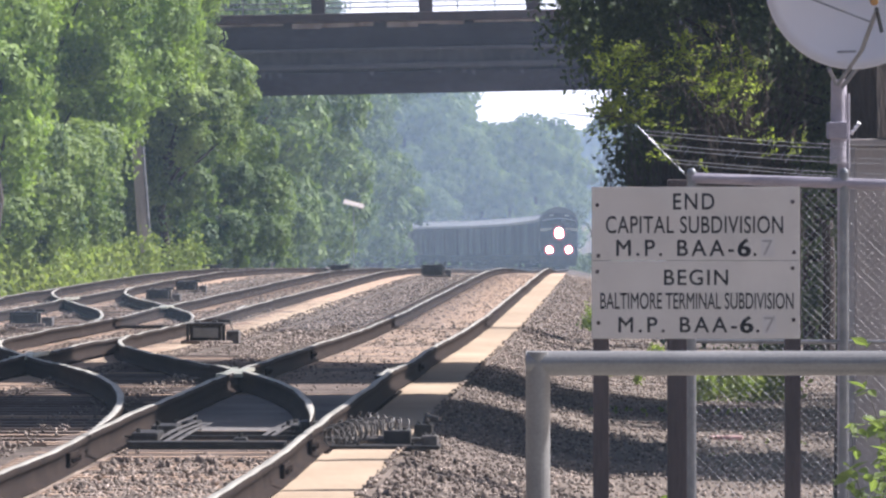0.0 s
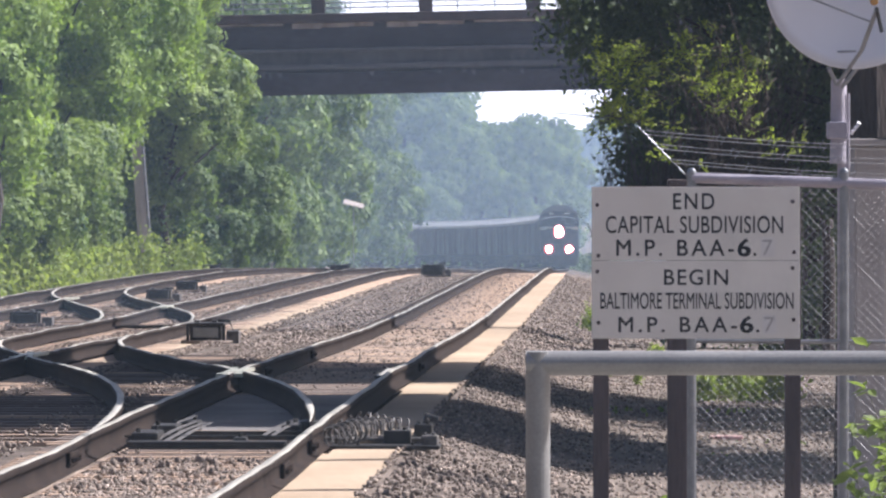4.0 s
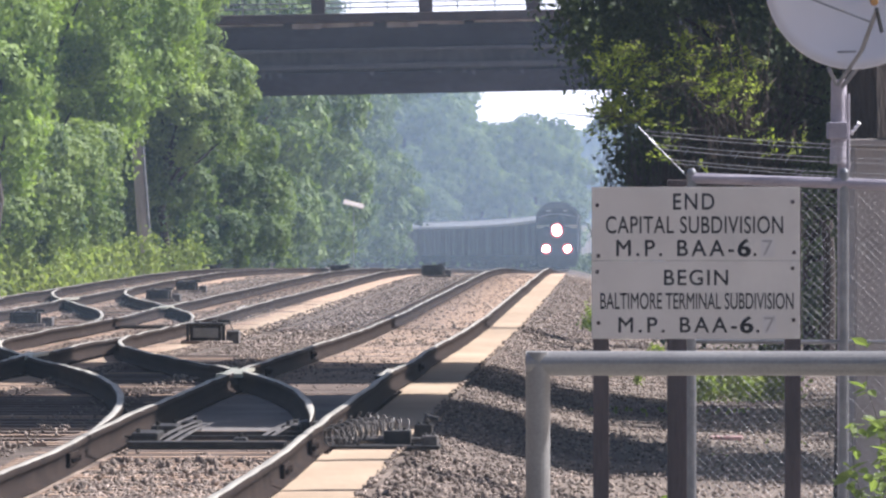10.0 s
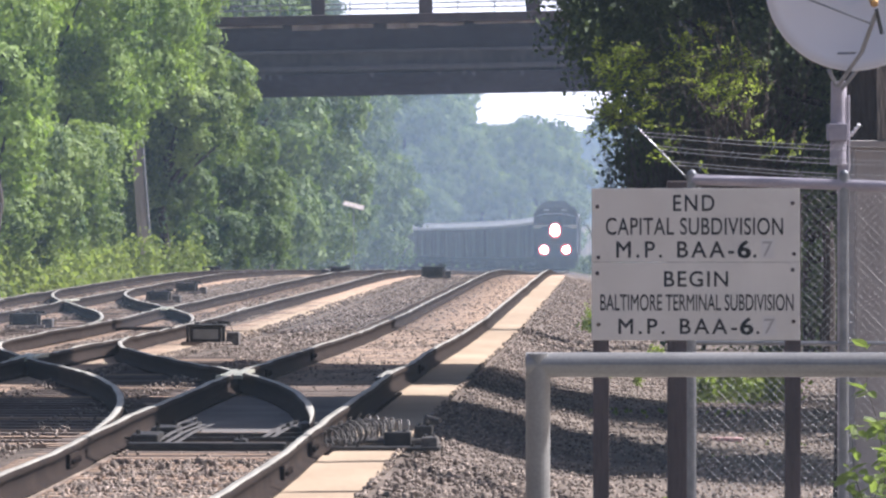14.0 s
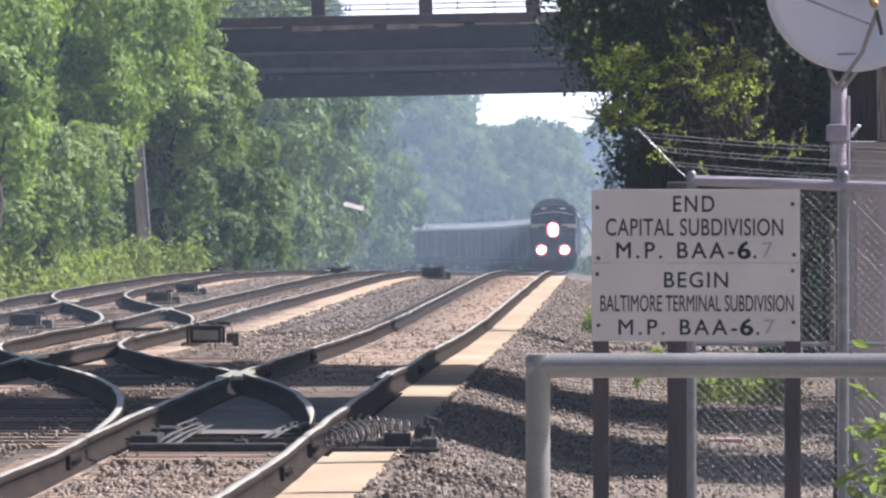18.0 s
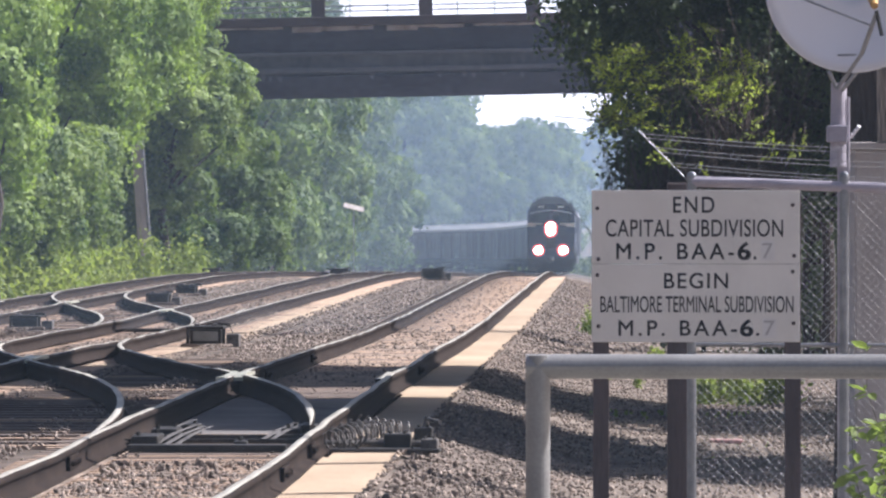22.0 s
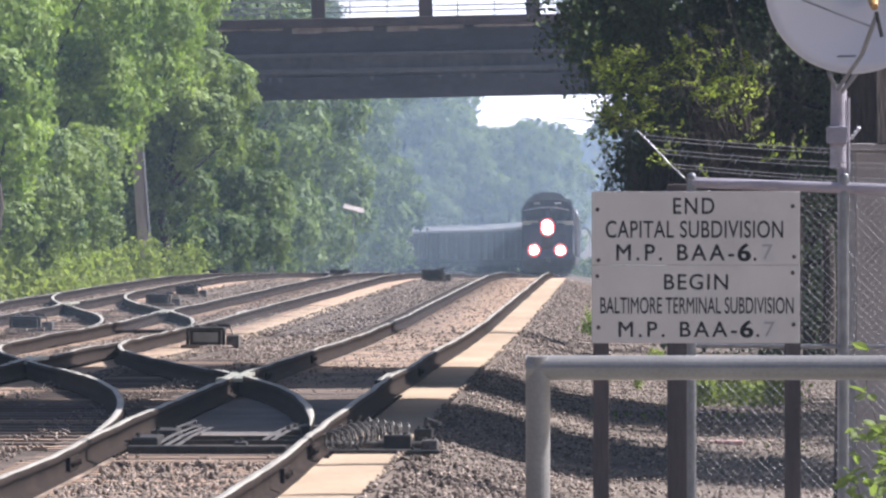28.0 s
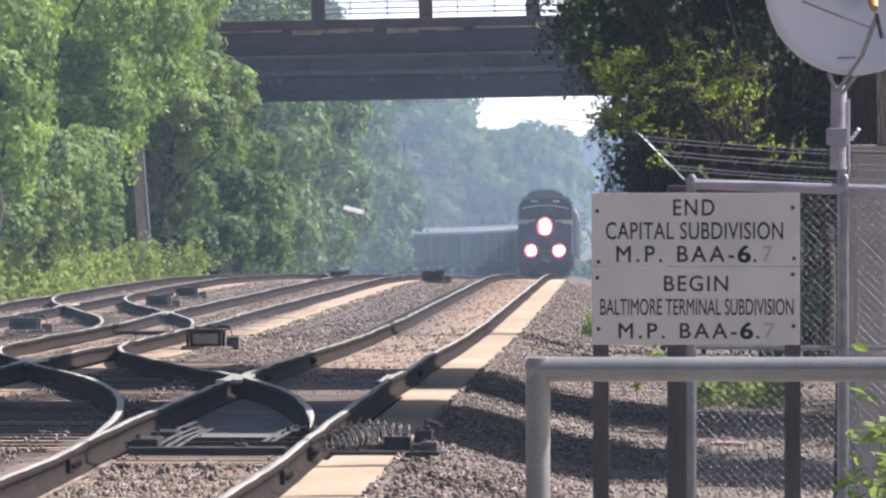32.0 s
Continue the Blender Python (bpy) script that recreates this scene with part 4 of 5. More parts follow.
def letters(text, x0, x1, y0, y1, parent, material, bold=0.0, gap=1.0):
    """Letters of the built-in font, fitted between x0 and x1 and between the heights y0 and y1 of the layout."""
    cu = bpy.data.curves.new("lettering", "FONT")
    cu.body, cu.extrude, cu.bevel_depth, cu.bevel_resolution = text, 0.01, bold, 0
    cu.space_character = gap
    tmp = new("tmp", cu)
    bpy.context.view_layer.update()
    me = bpy.data.meshes.new_from_object(tmp.evaluated_get(bpy.context.evaluated_depsgraph_get()))
    bpy.data.objects.remove(tmp)
    n = len(me.vertices)
    co = np.zeros(n * 3, np.float32)
    me.vertices.foreach_get("co", co)
    co = co.reshape(-1, 3)
    lo, hi = co.min(0), co.max(0)
    out = np.zeros_like(co)
    out[:, 0] = ((co[:, 0] - lo[0]) / (hi[0] - lo[0]) * (x1 - x0) + x0 - 40) * K
    out[:, 2] = top - (y1 - (co[:, 1] - lo[1]) / (hi[1] - lo[1]) * (y1 - y0) - 57) * K
    out[:, 1] = -0.006 - (co[:, 2] - lo[2]) / (hi[2] - lo[2]) * 0.002
    me.vertices.foreach_set("co", out.ravel())
    me.update()
    bm = bmesh.new()
    bm.from_mesh(me)
    bmesh.ops.remove_doubles(bm, verts=bm.verts[:], dist=1e-5)
    left = set(bm.faces)
    while left:                      # every letter by itself
        seed = left.pop()
        island, todo = {seed}, [seed]
        while todo:
            for v in todo.pop().verts:
                for fc in v.link_faces:
                    if fc in left:
                        left.discard(fc)
                        island.add(fc)
                        todo.append(fc)
        b2, seen = bmesh.new(), {}
        for fc in island:
            for v in fc.verts:
                if v not in seen:
                    seen[v] = b2.verts.new(v.co)
            b2.faces.new([seen[v] for v in fc.verts])
        part("letter", b2, material, parent)
    bm.free()


letters("END", 398, 580, 85, 157, p1, M["ink"], 0.014, 1.2)
letters("CAPITAL SUBDIVISION", 102, 882, 185, 262, p1, M["ink"], 0.010, 1.06)
letters("M.P. BAA-6.", 148, 765, 288, 362, p1, M["ink"], 0.014, 1.3)
for z0, z1, x0, pn in ((278, 366, 783, p1), (620, 705, 791, p2)):
    bm = bmesh.new()
    box(bm, (x0 - 40) * K, (x0 + 22) * K, -0.0072, -0.005, top - (z1 - 57) * K, top - (z0 - 57) * K)
    part("patch", bm, M["patch"], pn, "pale stuck-on patch")
letters("7", 790, 836, 290, 358, p1, M["faint"])
letters("6", 681, 741, 284, 365, p1, M["ink"], 0.022)
letters("6", 692, 752, 624, 701, p2, M["ink"], 0.022)
letters("BEGIN", 358, 640, 420, 490, p2, M["ink"], 0.012, 1.15)
letters("BALTIMORE TERMINAL SUBDIVISION", 78, 928, 522, 595, p2, M["ink"], 0.008)
letters("M.P. BAA-6.", 158, 778, 628, 698, p2, M["ink"], 0.014, 1.3)
letters("7", 798, 845, 630, 696, p2, M["faint"])
for i, (cx, cy) in enumerate(((65, 137), (70, 360), (924, 122), (930, 345), (65, 430), (70, 655), (924, 415), (928, 642))):
    bm = bmesh.new()
    tube(bm, ((cx - 40) * K, -0.014, top - (cy - 57) * K), ((cx - 40) * K, -0.004, top - (cy - 57) * K), 0.011, 0.013, 8)
    part("bolt", bm, M["post"], p1 if i < 4 else p2, "rusty bolt")
for x in (0.056, 1.176):
    bm = bmesh.new()
    box(bm, x - 0.046, x + 0.046, 0.008, 0.10, -0.75, top - 0.03, 0.004)
    part("post", bm, M["post"], sign, "brown stained timber post")

# ---- fence, gate post, wires ----
FD = 55.5
fence = thing("chain_link_fence", "galvanised chain link fence topped with barbed wire", "fence")
fx0, fx1 = at(1224, 0, FD).x, at(1224, 0, FD).x + 6.0
ftop, fmid, fbot = at(0, 315, FD).z, at(0, 604, FD).z, -0.5
bm = bmesh.new()
tube(bm, (fx0, FD, ftop), (fx1, FD, ftop - 0.215), 0.033, seg=16)
part("top_rail", bm, M["dull_zinc"], fence)
bm = bmesh.new()
tube(bm, (fx0, FD, fmid), (fx1, FD, fmid - 0.03), 0.014, seg=10)
part("middle_rail", bm, M["galv"], fence)
for px in (1224, 1494, 1760, 2300):
    x = at(px, 0, FD).x
    bm = bmesh.new()
    tube(bm, (x, FD, -0.8), (x, FD, ftop + 0.03), 0.03, seg=14)
    part("post", bm, M["galv"], fence)
    bm = bmesh.new()
    bmesh.ops.create_uvsphere(bm, u_segments=12, v_segments=6, radius=0.032, matrix=Matrix.Translation((x, FD, ftop + 0.03)))
    part("post_cap", bm, M["galv"], fence)
pitch = 0.054
h = ftop - fbot
v, f = [], []


def wire(a, b, r=0.0014):
    n = len(v)
    for p in (a, b):
        for k in range(3):
            v.append((p[0] + r * math.cos(k * 2.094), p[1] + r * math.sin(k * 2.094), p[2]))
    for k in range(3):
        f.append((n + k, n + (k + 1) % 3, n + 3 + (k + 1) % 3, n + 3 + k))


x = fx0 - h
while x < fx1:
    for lean_to in (1, -1):
        xa, xb = (x, x + h) if lean_to > 0 else (x + h, x)
        za, zb = fbot, ftop
        ca, cb = max(min(xa, fx1), fx0), max(min(xb, fx1), fx0)
        if abs(cb - ca) > 0.02:
            fa, fb = (ca - xa) / (xb - xa), (cb - xa) / (xb - xa)
            wire((ca, FD + 0.024 + 0.002 * lean_to, za + (zb - za) * fa), (cb, FD + 0.024 + 0.002 * lean_to, za + (zb - za) * fb))
    x += pitch
part("chain_link", raw_mesh("chain_link", np.array(v), np.array(f), M["wire"]), None, fence, "diamond wire mesh")
arm_b = at(1134, 230, FD)
bm = bmesh.new()
for off in (0.0, 0.05):
    tube(bm, (fx0 - 0.02, FD + off, ftop), arm_b + Vector((-off * 0.3, off, off * 0.4)), 0.0045, 0.0035, 6)
part("barbed_wire_arm", bm, M["galv"], fence)
bm = bmesh.new()
tube(bm, (-0.012, 0, -0.02), (0.012, 0, 0.02), 0.0022, seg=4)
BARB = mesh_of("barb", bm, M["galv"])
for i in range(6):
    k = (0.30, 0.38, 0.60, 0.70, 0.90, 0.99)[i]
    p = Vector((fx0, FD, ftop)).lerp(arm_b, k)
    bm = bmesh.new()
    e = Vector((fx1, FD + 0.03, p.z - 0.30))
    line, spots = [p], []
    for j in range(1, 41):
        q = p.lerp(e, j / 40)
        q.z -= 0.05 * math.sin(math.pi * ((j / 40 * 3) % 1)) * 0.6
        line.append(q)
        if j % 2:
            spots.append(q.copy())
    bent(bm, line, [0.0024] * 41, 5, True)
    strand = part("barbed_wire", bm, M["wire"], fence)
    for q in spots:
        part("barb", BARB, None, strand).location = q

post = at(1199, 330, 56.2)
bm = bmesh.new()
box(bm, post.x - 0.062, post.x + 0.062, 56.2, 56.34, -0.8, at(0, 318, 56.2).z, 0.012)
tagged(new("timber_post", mesh_of("timber_post", bm, M["post"])), "dark weathered timber post beside the fence", "post")

# ---- dish on its mast ----
DD = 57.5
c = at(1510, -34, DD)
R = 155 * DD / 16000
dish = thing("satellite_dish", "off-white satellite dish on a galvanised mast", "satellite dish", pose(c.x, DD, c.z))
bm = bmesh.new()
rings, seg = 10, 48
grid = []
for i in range(rings + 1):
    q = i / rings
    grid.append([bm.verts.new((R * q * math.cos(2 * math.pi * s / seg), 0.17 * (1 - q * q), R * q * math.sin(2 * math.pi * s / seg))) for s in range(seg)])
for i in range(rings):
    for s in range(seg):
        a4 = (grid[i][s], grid[i][(s + 1) % seg], grid[i + 1][(s + 1) % seg], grid[i + 1][s])
        if i:
            bm.faces.new(a4)
        else:
            bm.faces.new((grid[1][s], grid[1][(s + 1) % seg], grid[0][0]))
bmesh.ops.delete(bm, geom=[x for x in bm.verts if not x.link_faces], context="VERTS")
bmesh.ops.solidify(bm, geom=bm.faces[:], thickness=0.012)
reflector = part("reflector", bm, M["dish"], dish, smooth=True)
bm = bmesh.new()
for s in range(seg):
    a1, a2 = 2 * math.pi * s / seg, 2 * math.pi * (s + 1) / seg
    tube(bm, (R * math.cos(a1), 0, R * math.sin(a1)), (R * math.cos(a2), 0, R * math.sin(a2)), 0.009, seg=6)
part("rim", bm, M["dish"], dish)
S = DD / 16000
mx = (1490 - 1510) * S


def loc(px, py, dy=0.0):
    return Vector(((px - 1510) * S, dy, -(py + 34) * S))


bm = bmesh.new()
tube(bm, (mx - 0.01, 0.24, loc(0, 290).z), (mx - 0.01, 0.24, loc(0, 140).z), 0.058, 0.05, 18)
tube(bm, (mx + 0.018, 0.24, -2.9), (mx + 0.018, 0.24, loc(0, 285).z), 0.036, 0.036, 16)
tube(bm, (mx + 0.052, 0.22, loc(0, 300).z), (mx + 0.052, 0.22, loc(0, 165).z), 0.008, 0.008, 8)
part("mast", bm, M["dull_zinc"], dish, "dull lavender-grey zinc mast", smooth=False)
bm = bmesh.new()
box(bm, mx - 0.085, mx + 0.045, 0.15, 0.33, loc(0, 246).z, loc(0, 216).z, 0.01)
part("mast_clamp", bm, M["dull_zinc"], dish)
bm = bmesh.new()
for k in range(3):
    tube(bm, (mx + 0.07 + 0.018 * k, 0.2, loc(0, 238 - 7 * k).z), (mx + 0.078 + 0.02 * k, 0.19, loc(0, 231 - 7 * k).z), 0.008, 0.013, 10)
part("insulator", bm, M["dish"], dish, "white cable insulators")
bm = bmesh.new()
tube(bm, loc(1468, 122, 0.05), loc(1484, 152, 0.22), 0.014, seg=8)
tube(bm, loc(1520, 118, 0.1), loc(1488, 160, 0.22), 0.014, seg=8)
part("mount_bracket", bm, M["galv"], dish)
bm = bmesh.new()
tube(bm, loc(1484, 150, 0.1), loc(1522, 90, -0.25), 0.013, seg=8)
tube(bm, loc(1522, 90, -0.25), loc(1545, 20, -0.5), 0.015, seg=8)
part("feed_arm", bm, M["galv"], dish)
bm = bmesh.new()
tube(bm, loc(1420, -8, 0.02), loc(1535, 42, -0.48), 0.007, seg=6)
part("stay_rod", bm, M["galv"], dish)
bm = bmesh.new()
tube(bm, loc(1478, 92, 0.08), loc(1512, 92, -0.15), 0.007, seg=6)
tube(bm, loc(1480, 82, 0.06), loc(1480, 100, 0.06), 0.007, seg=6)
part("rear_bolt", bm, M["galv"], dish)
bm = bmesh.new()
tube(bm, loc(1540, 8, -0.55), loc(1537, -14, -0.42), 0.024, 0.04, 14)
part("feed_horn", bm, M["orange"], dish, "orange-capped feed horn")
bm = bmesh.new()
tube(bm, loc(1544, 16, -0.5), loc(1554, 60, -0.48), 0.014, seg=6)
part("feed_cable", bm, M["dark_iron"], dish)

# ---- equipment shelter ----
ED = 60.0
e = at(1512, 246, ED)
shelter = thing("equipment_shelter", "pale equipment shelter behind the fence", "shelter")
bm = bmesh.new()
box(bm, e.x, e.x + 3.0, ED, ED + 2.6, -0.7, e.z - 0.05, 0.015)
part("wall", bm, M["shelter"], shelter)
bm = bmesh.new()
box(bm, e.x - 0.03, e.x + 3.05, ED - 0.05, ED + 2.65, e.z - 0.05, e.z, 0.012)
part("roof", bm, M["shelter"], shelter)
bm = bmesh.new()
tube(bm, (e.x + 0.04, ED - 0.03, e.z - 0.02), (e.x + 0.35, ED - 0.06, e.z + 0.02), 0.008, seg=6)
part("cable", bm, M["dark_iron"], shelter)

# ---- tall trunks and dead brush at the fence ----
for px, w, d, hh in ((1540, 0.28, 64, 8.5), (1440, 0.17, 140, 9), (1400, 0.12, 143, 8.5), (1375, 0.09, 146, 8), (1466, 0.11, 138, 9)):
    x = at(px, 0, d).x
    t = thing("bare_tree", "dark bare tree rising behind the fence", "tree", pose(x, d, tz(d) - 0.6), group="trunks behind the fence")
    bm = bmesh.new()
    g2 = random.Random(px)
    line = [Vector((0, 0, 0))]
    for k in range(6):
        q = Vector((g2.uniform(-0.06, 0.06), g2.uniform(-0.06, 0.06), hh * (k + 1) / 6)) if w < 0.2 else Vector((0, 0, hh * (k + 1) / 6))
        line.append(q)
    bent(bm, line, [w * (1 - k * 0.12) for k in range(7)], 9)
    part("trunk", bm, M["bark"], t)
    for k in range(5):
        bm = bmesh.new()
        z = g2.uniform(0.35, 0.8) * hh
        limb(bm, (0, 0, z), (g2.uniform(-1.2, 0.8), g2.uniform(-0.5, 0.5), z + g2.uniform(0.5, 1.6)), w * 0.3, 0.008, 5)
        part("branch", bm, M["bark"], t)


def brush(name, label, x, d, z, w, h, n, seed, material):
    """A tangle of thin bare stems."""
    g2 = random.Random(seed)
    v2, f2 = [], []
    for i in range(n):
        p = Vector((g2.gauss(0, w * 0.4), g2.gauss(0, w * 0.5), 0))
        dirn = Vector((g2.gauss(0, 0.12), g2.gauss(0, 0.3), 1)).normalized()
        r = g2.uniform(0.005, 0.011)
        ln = h * g2.uniform(0.15, 0.34)
        for k in range(4):
            q = p + dirn * ln
            b = len(v2)
            for c2, rr in ((p, r), (q, r * 0.7)):
                for a2 in range(3):
                    v2.append((c2.x + rr * math.cos(a2 * 2.094), c2.y + rr * math.sin(a2 * 2.094), c2.z))
            for a2 in range(3):
                f2.append((b + a2, b + (a2 + 1) % 3, b + 3 + (a2 + 1) % 3, b + 3 + a2))
            p, r = q, r * 0.7
            dirn = (dirn + Vector((g2.gauss(0, 0.22), g2.gauss(0, 0.3), g2.gauss(-0.05, 0.2)))).normalized()
    ob = new(name, raw_mesh(name, np.array(v2), np.array(f2), material))
    ob.matrix_basis = pose(x, d, z)
    return tagged(ob, label, "brush", kind="stuff")


twigs = brush("dead_wood", "", 0, 0, 0, 0.7, 2.0, 380, 13, M["twig"])
twigs.parent, twigs.matrix_basis = near_tree, pose(at(1320, 0, 92.5).x - 6.5, -0.9, 1.75)
for k, (px, d, z, w, h, n) in enumerate(((1150, 93.0, 1.1, 0.5, 1.0, 260), (1225, 93.0, 1.35, 0.6, 1.1, 260), (1128, 93.5, 1.0, 0.3, 0.8, 160))):
    more = brush("dead_wood", "grey-brown tangle of dead twigs", 0, 0, 0, w, h, n, 60 + k, M["stick" if k == 0 else "twig"])
    more.parent, more.matrix_basis = near_tree, pose(at(px, 0, d).x - 6.5, d - 93.4, z + 0.55)
    del more["category"]
del twigs["category"]
twigs["label"] = "grey tangle of dead twigs"


# shrubs added as a dark backing that blocks the bright gaps
bush = tree("dark leafy shrub added behind the fence to close bright gaps", 44, 3.4, 1.5, 0.3, 60, 300, 0.10, M["leaf_dark"], 0.05, group="shrubs behind the fence")
bush.name = "shrub"
tagged(bush, category="shrub")
bush.matrix_basis = pose(5.0, 142, tz(142) - 0.6)
for x, y, k in ((6.9, 140, 1.05), (9.0, 144, 1.1), (4.3, 150, 0.9)):
    copy_thing(bush, pose(x, y, tz(y) - 0.6, 0, 0, 70 * x) @ Matrix.Diagonal((k, k, k, 1)))


def weeds(name, label, spots, seed, size, per, material):
    """Low leafy weeds: clumps of small leaves over the ground."""
    g2 = np.random.default_rng(seed)
    cs = np.array([(x, y, z + h * k) for x, y, z, h in spots for k in (0.25, 0.55, 0.85)])
    rs = np.array([h * k for x, y, z, h in spots for k in (0.42, 0.38, 0.25)])
    v2, f2 = leaves(cs, rs, per, size, g2, 1.0, -0.8, 1.2, 0.6)
    return tagged(new(name, raw_mesh(name, v2, f2, material)), label, "weeds", kind="stuff")


g = random.Random(31)
spots = []
for i in range(620):
    d = 150 + 112 * g.random() ** 0.9
    u = -11.4 - g.random() ** 1.3 * 4.0
    spots.append((tx(d) + u, d, tz(d) + lie(u), g.uniform(0.5, 1.5)))
for d, u, n in ((292, -12.2, 10), (312, -12.0, 14), (330, -12.4, 8)):
    spots += [(tx(d) + u + g.gauss(0, 0.35), d + g.gauss(0, 0.8), tz(d) + lie(u), g.uniform(0.7, 1.7)) for i in range(n)]
weeds("tall_weeds", "bright yellow-green weeds along the bank beside the third track", spots, 9, 0.16, 26, M["weed"])
# weeds added to cover the bright ground showing under the cars
spots = []
for i in range(420):
    d = g.uniform(745, 1130)
    spots.append((tx(d) + g.uniform(3.2, 6.0), d, tz(d) - 0.4, g.uniform(0.8, 1.6)))
weeds("far_weeds", "weeds added behind the train to block bright gaps under it", spots, 19, 0.35, 14, M["leaf_far"])
spots = [(g.uniform(2.85, 4.0), 102.8 + g.gauss(0, 0.9), tz(103) - 0.53, g.uniform(0.15, 0.40)) for i in range(40)]
spots += [(tx(d) + g.uniform(2.6, 4.2), d, tz(d) - 0.5, g.uniform(0.10, 0.4)) for d in (113, 118, 124, 130, 140, 150, 160)]
weeds("verge_grass", "short sparse grass on the gravel verge", [(g.uniform(1.3, 3.2), g.choice((77.0, 80.5, 92.5)) + g.gauss(0, 0.7), -0.58, g.uniform(0.012, 0.035)) for i in range(130)], 12, 0.03, 10, M["weed"])
spots += [(2.72 + g.gauss(0, 0.06), 165 + g.gauss(0, 0.3), tz(165) - 0.55, g.uniform(0.3, 0.6)) for i in range(6)]
weeds("ground_weeds", "small sunlit green weeds on the gravel verge", spots, 10, 0.07, 24, M["weed"])
bm = bmesh.new()
vs = [bm.verts.new(q) for q in ((0, 0, 0), (0.022, 0.03, 0.004), (0.026, 0.06, 0.0), (0, 0.11, -0.012), (-0.026, 0.06, 0.0), (-0.022, 0.03, 0.004), (0, 0.055, -0.008))]
for q in ((0, 1, 6), (1, 2, 6), (2, 3, 6), (3, 4, 6), (4, 5, 6), (5, 0, 6)):
    bm.faces.new([vs[k] for k in q])
LEAF = mesh_of("leaf", bm, M["weed"])


def sapling(x, d, z, h, n, seed):
    """A thin sapling whose leaves can be told apart."""
    g2 = random.Random(seed)
    t = thing("sapling", "thin sapling with bright yellow-green leaves by the fence", "sapling", pose(x, d, z), group="saplings by the fence")
    for k in range(3):
        bm = bmesh.new()
        p, tips = Vector((0, 0, 0)), []
        way = Vector((g2.gauss(0, 0.3), g2.gauss(0, 0.3), 1)).normalized()
        for i in range(6):
            q = p + way * h / 6 * g2.uniform(0.8, 1.2)
            way = (way + Vector((g2.gauss(0, 0.2), g2.gauss(0, 0.2), 0.05))).normalized()
            p = q
            tips.append(q.copy())
        bent(bm, [Vector((0, 0, 0))] + tips, [0.006 - 0.0008 * i for i in range(7)], 5)
        part("stem", bm, M["twig"], t)
        for i in range(n):
            q = g2.choice(tips[1:])
            part("leaf", LEAF, None, t).matrix_basis = pose(q.x + g2.gauss(0, 0.02), q.y + g2.gauss(0, 0.02), q.z + g2.gauss(0, 0.03), g2.uniform(-50, 40), g2.uniform(-40, 40), g2.uniform(0, 360)) @ Matrix.Scale(g2.uniform(0.7, 1.25), 4)


sapling(at(1192, 0, 57).x, 57.0, -0.52, 0.30, 7, 1)
sapling(at(1548, 0, 51).x, 51.0, -0.52, 0.95, 22, 2)
sapling(at(1522, 0, 51).x, 51.2, -0.52, 0.62, 18, 3)
sapling(at(1572, 0, 51).x, 51.1, -0.52, 1.35, 26, 4)
sapling(at(1590, 0, 51).x, 50.9, -0.52, 1.0, 22, 5)

# ---- utility pole on the left bank, and the wire beyond the bridge ----
PD = 303.0
p = at(262, 0, PD)
up = thing("utility_pole", "pale grey weathered pole leaning among the vines", "pole", pose(p.x, PD, tz(PD) - 0.6, 0, -4.2, 0))
bm = bmesh.new()
tube(bm, (0, 0, 0), (0, 0, 5.6), 0.24, 0.20, 14)
part("shaft", bm, M["pole"], up)
bm = bmesh.new()
tube(bm, (0.20, -0.18, 0), (0.17, -0.16, 5.2), 0.05, 0.05, 8)
part("cable_guard", bm, M["galv"], up, "grey cable guard")
bm = bmesh.new()
tube(bm, at(980, 200, 420), at(1120, 212, 420), 0.025, seg=5)
tagged(new("overhead_wire", mesh_of("overhead_wire", bm, M["dark_iron"])), "thin dark overhead wire beyond the bridge", "wire")


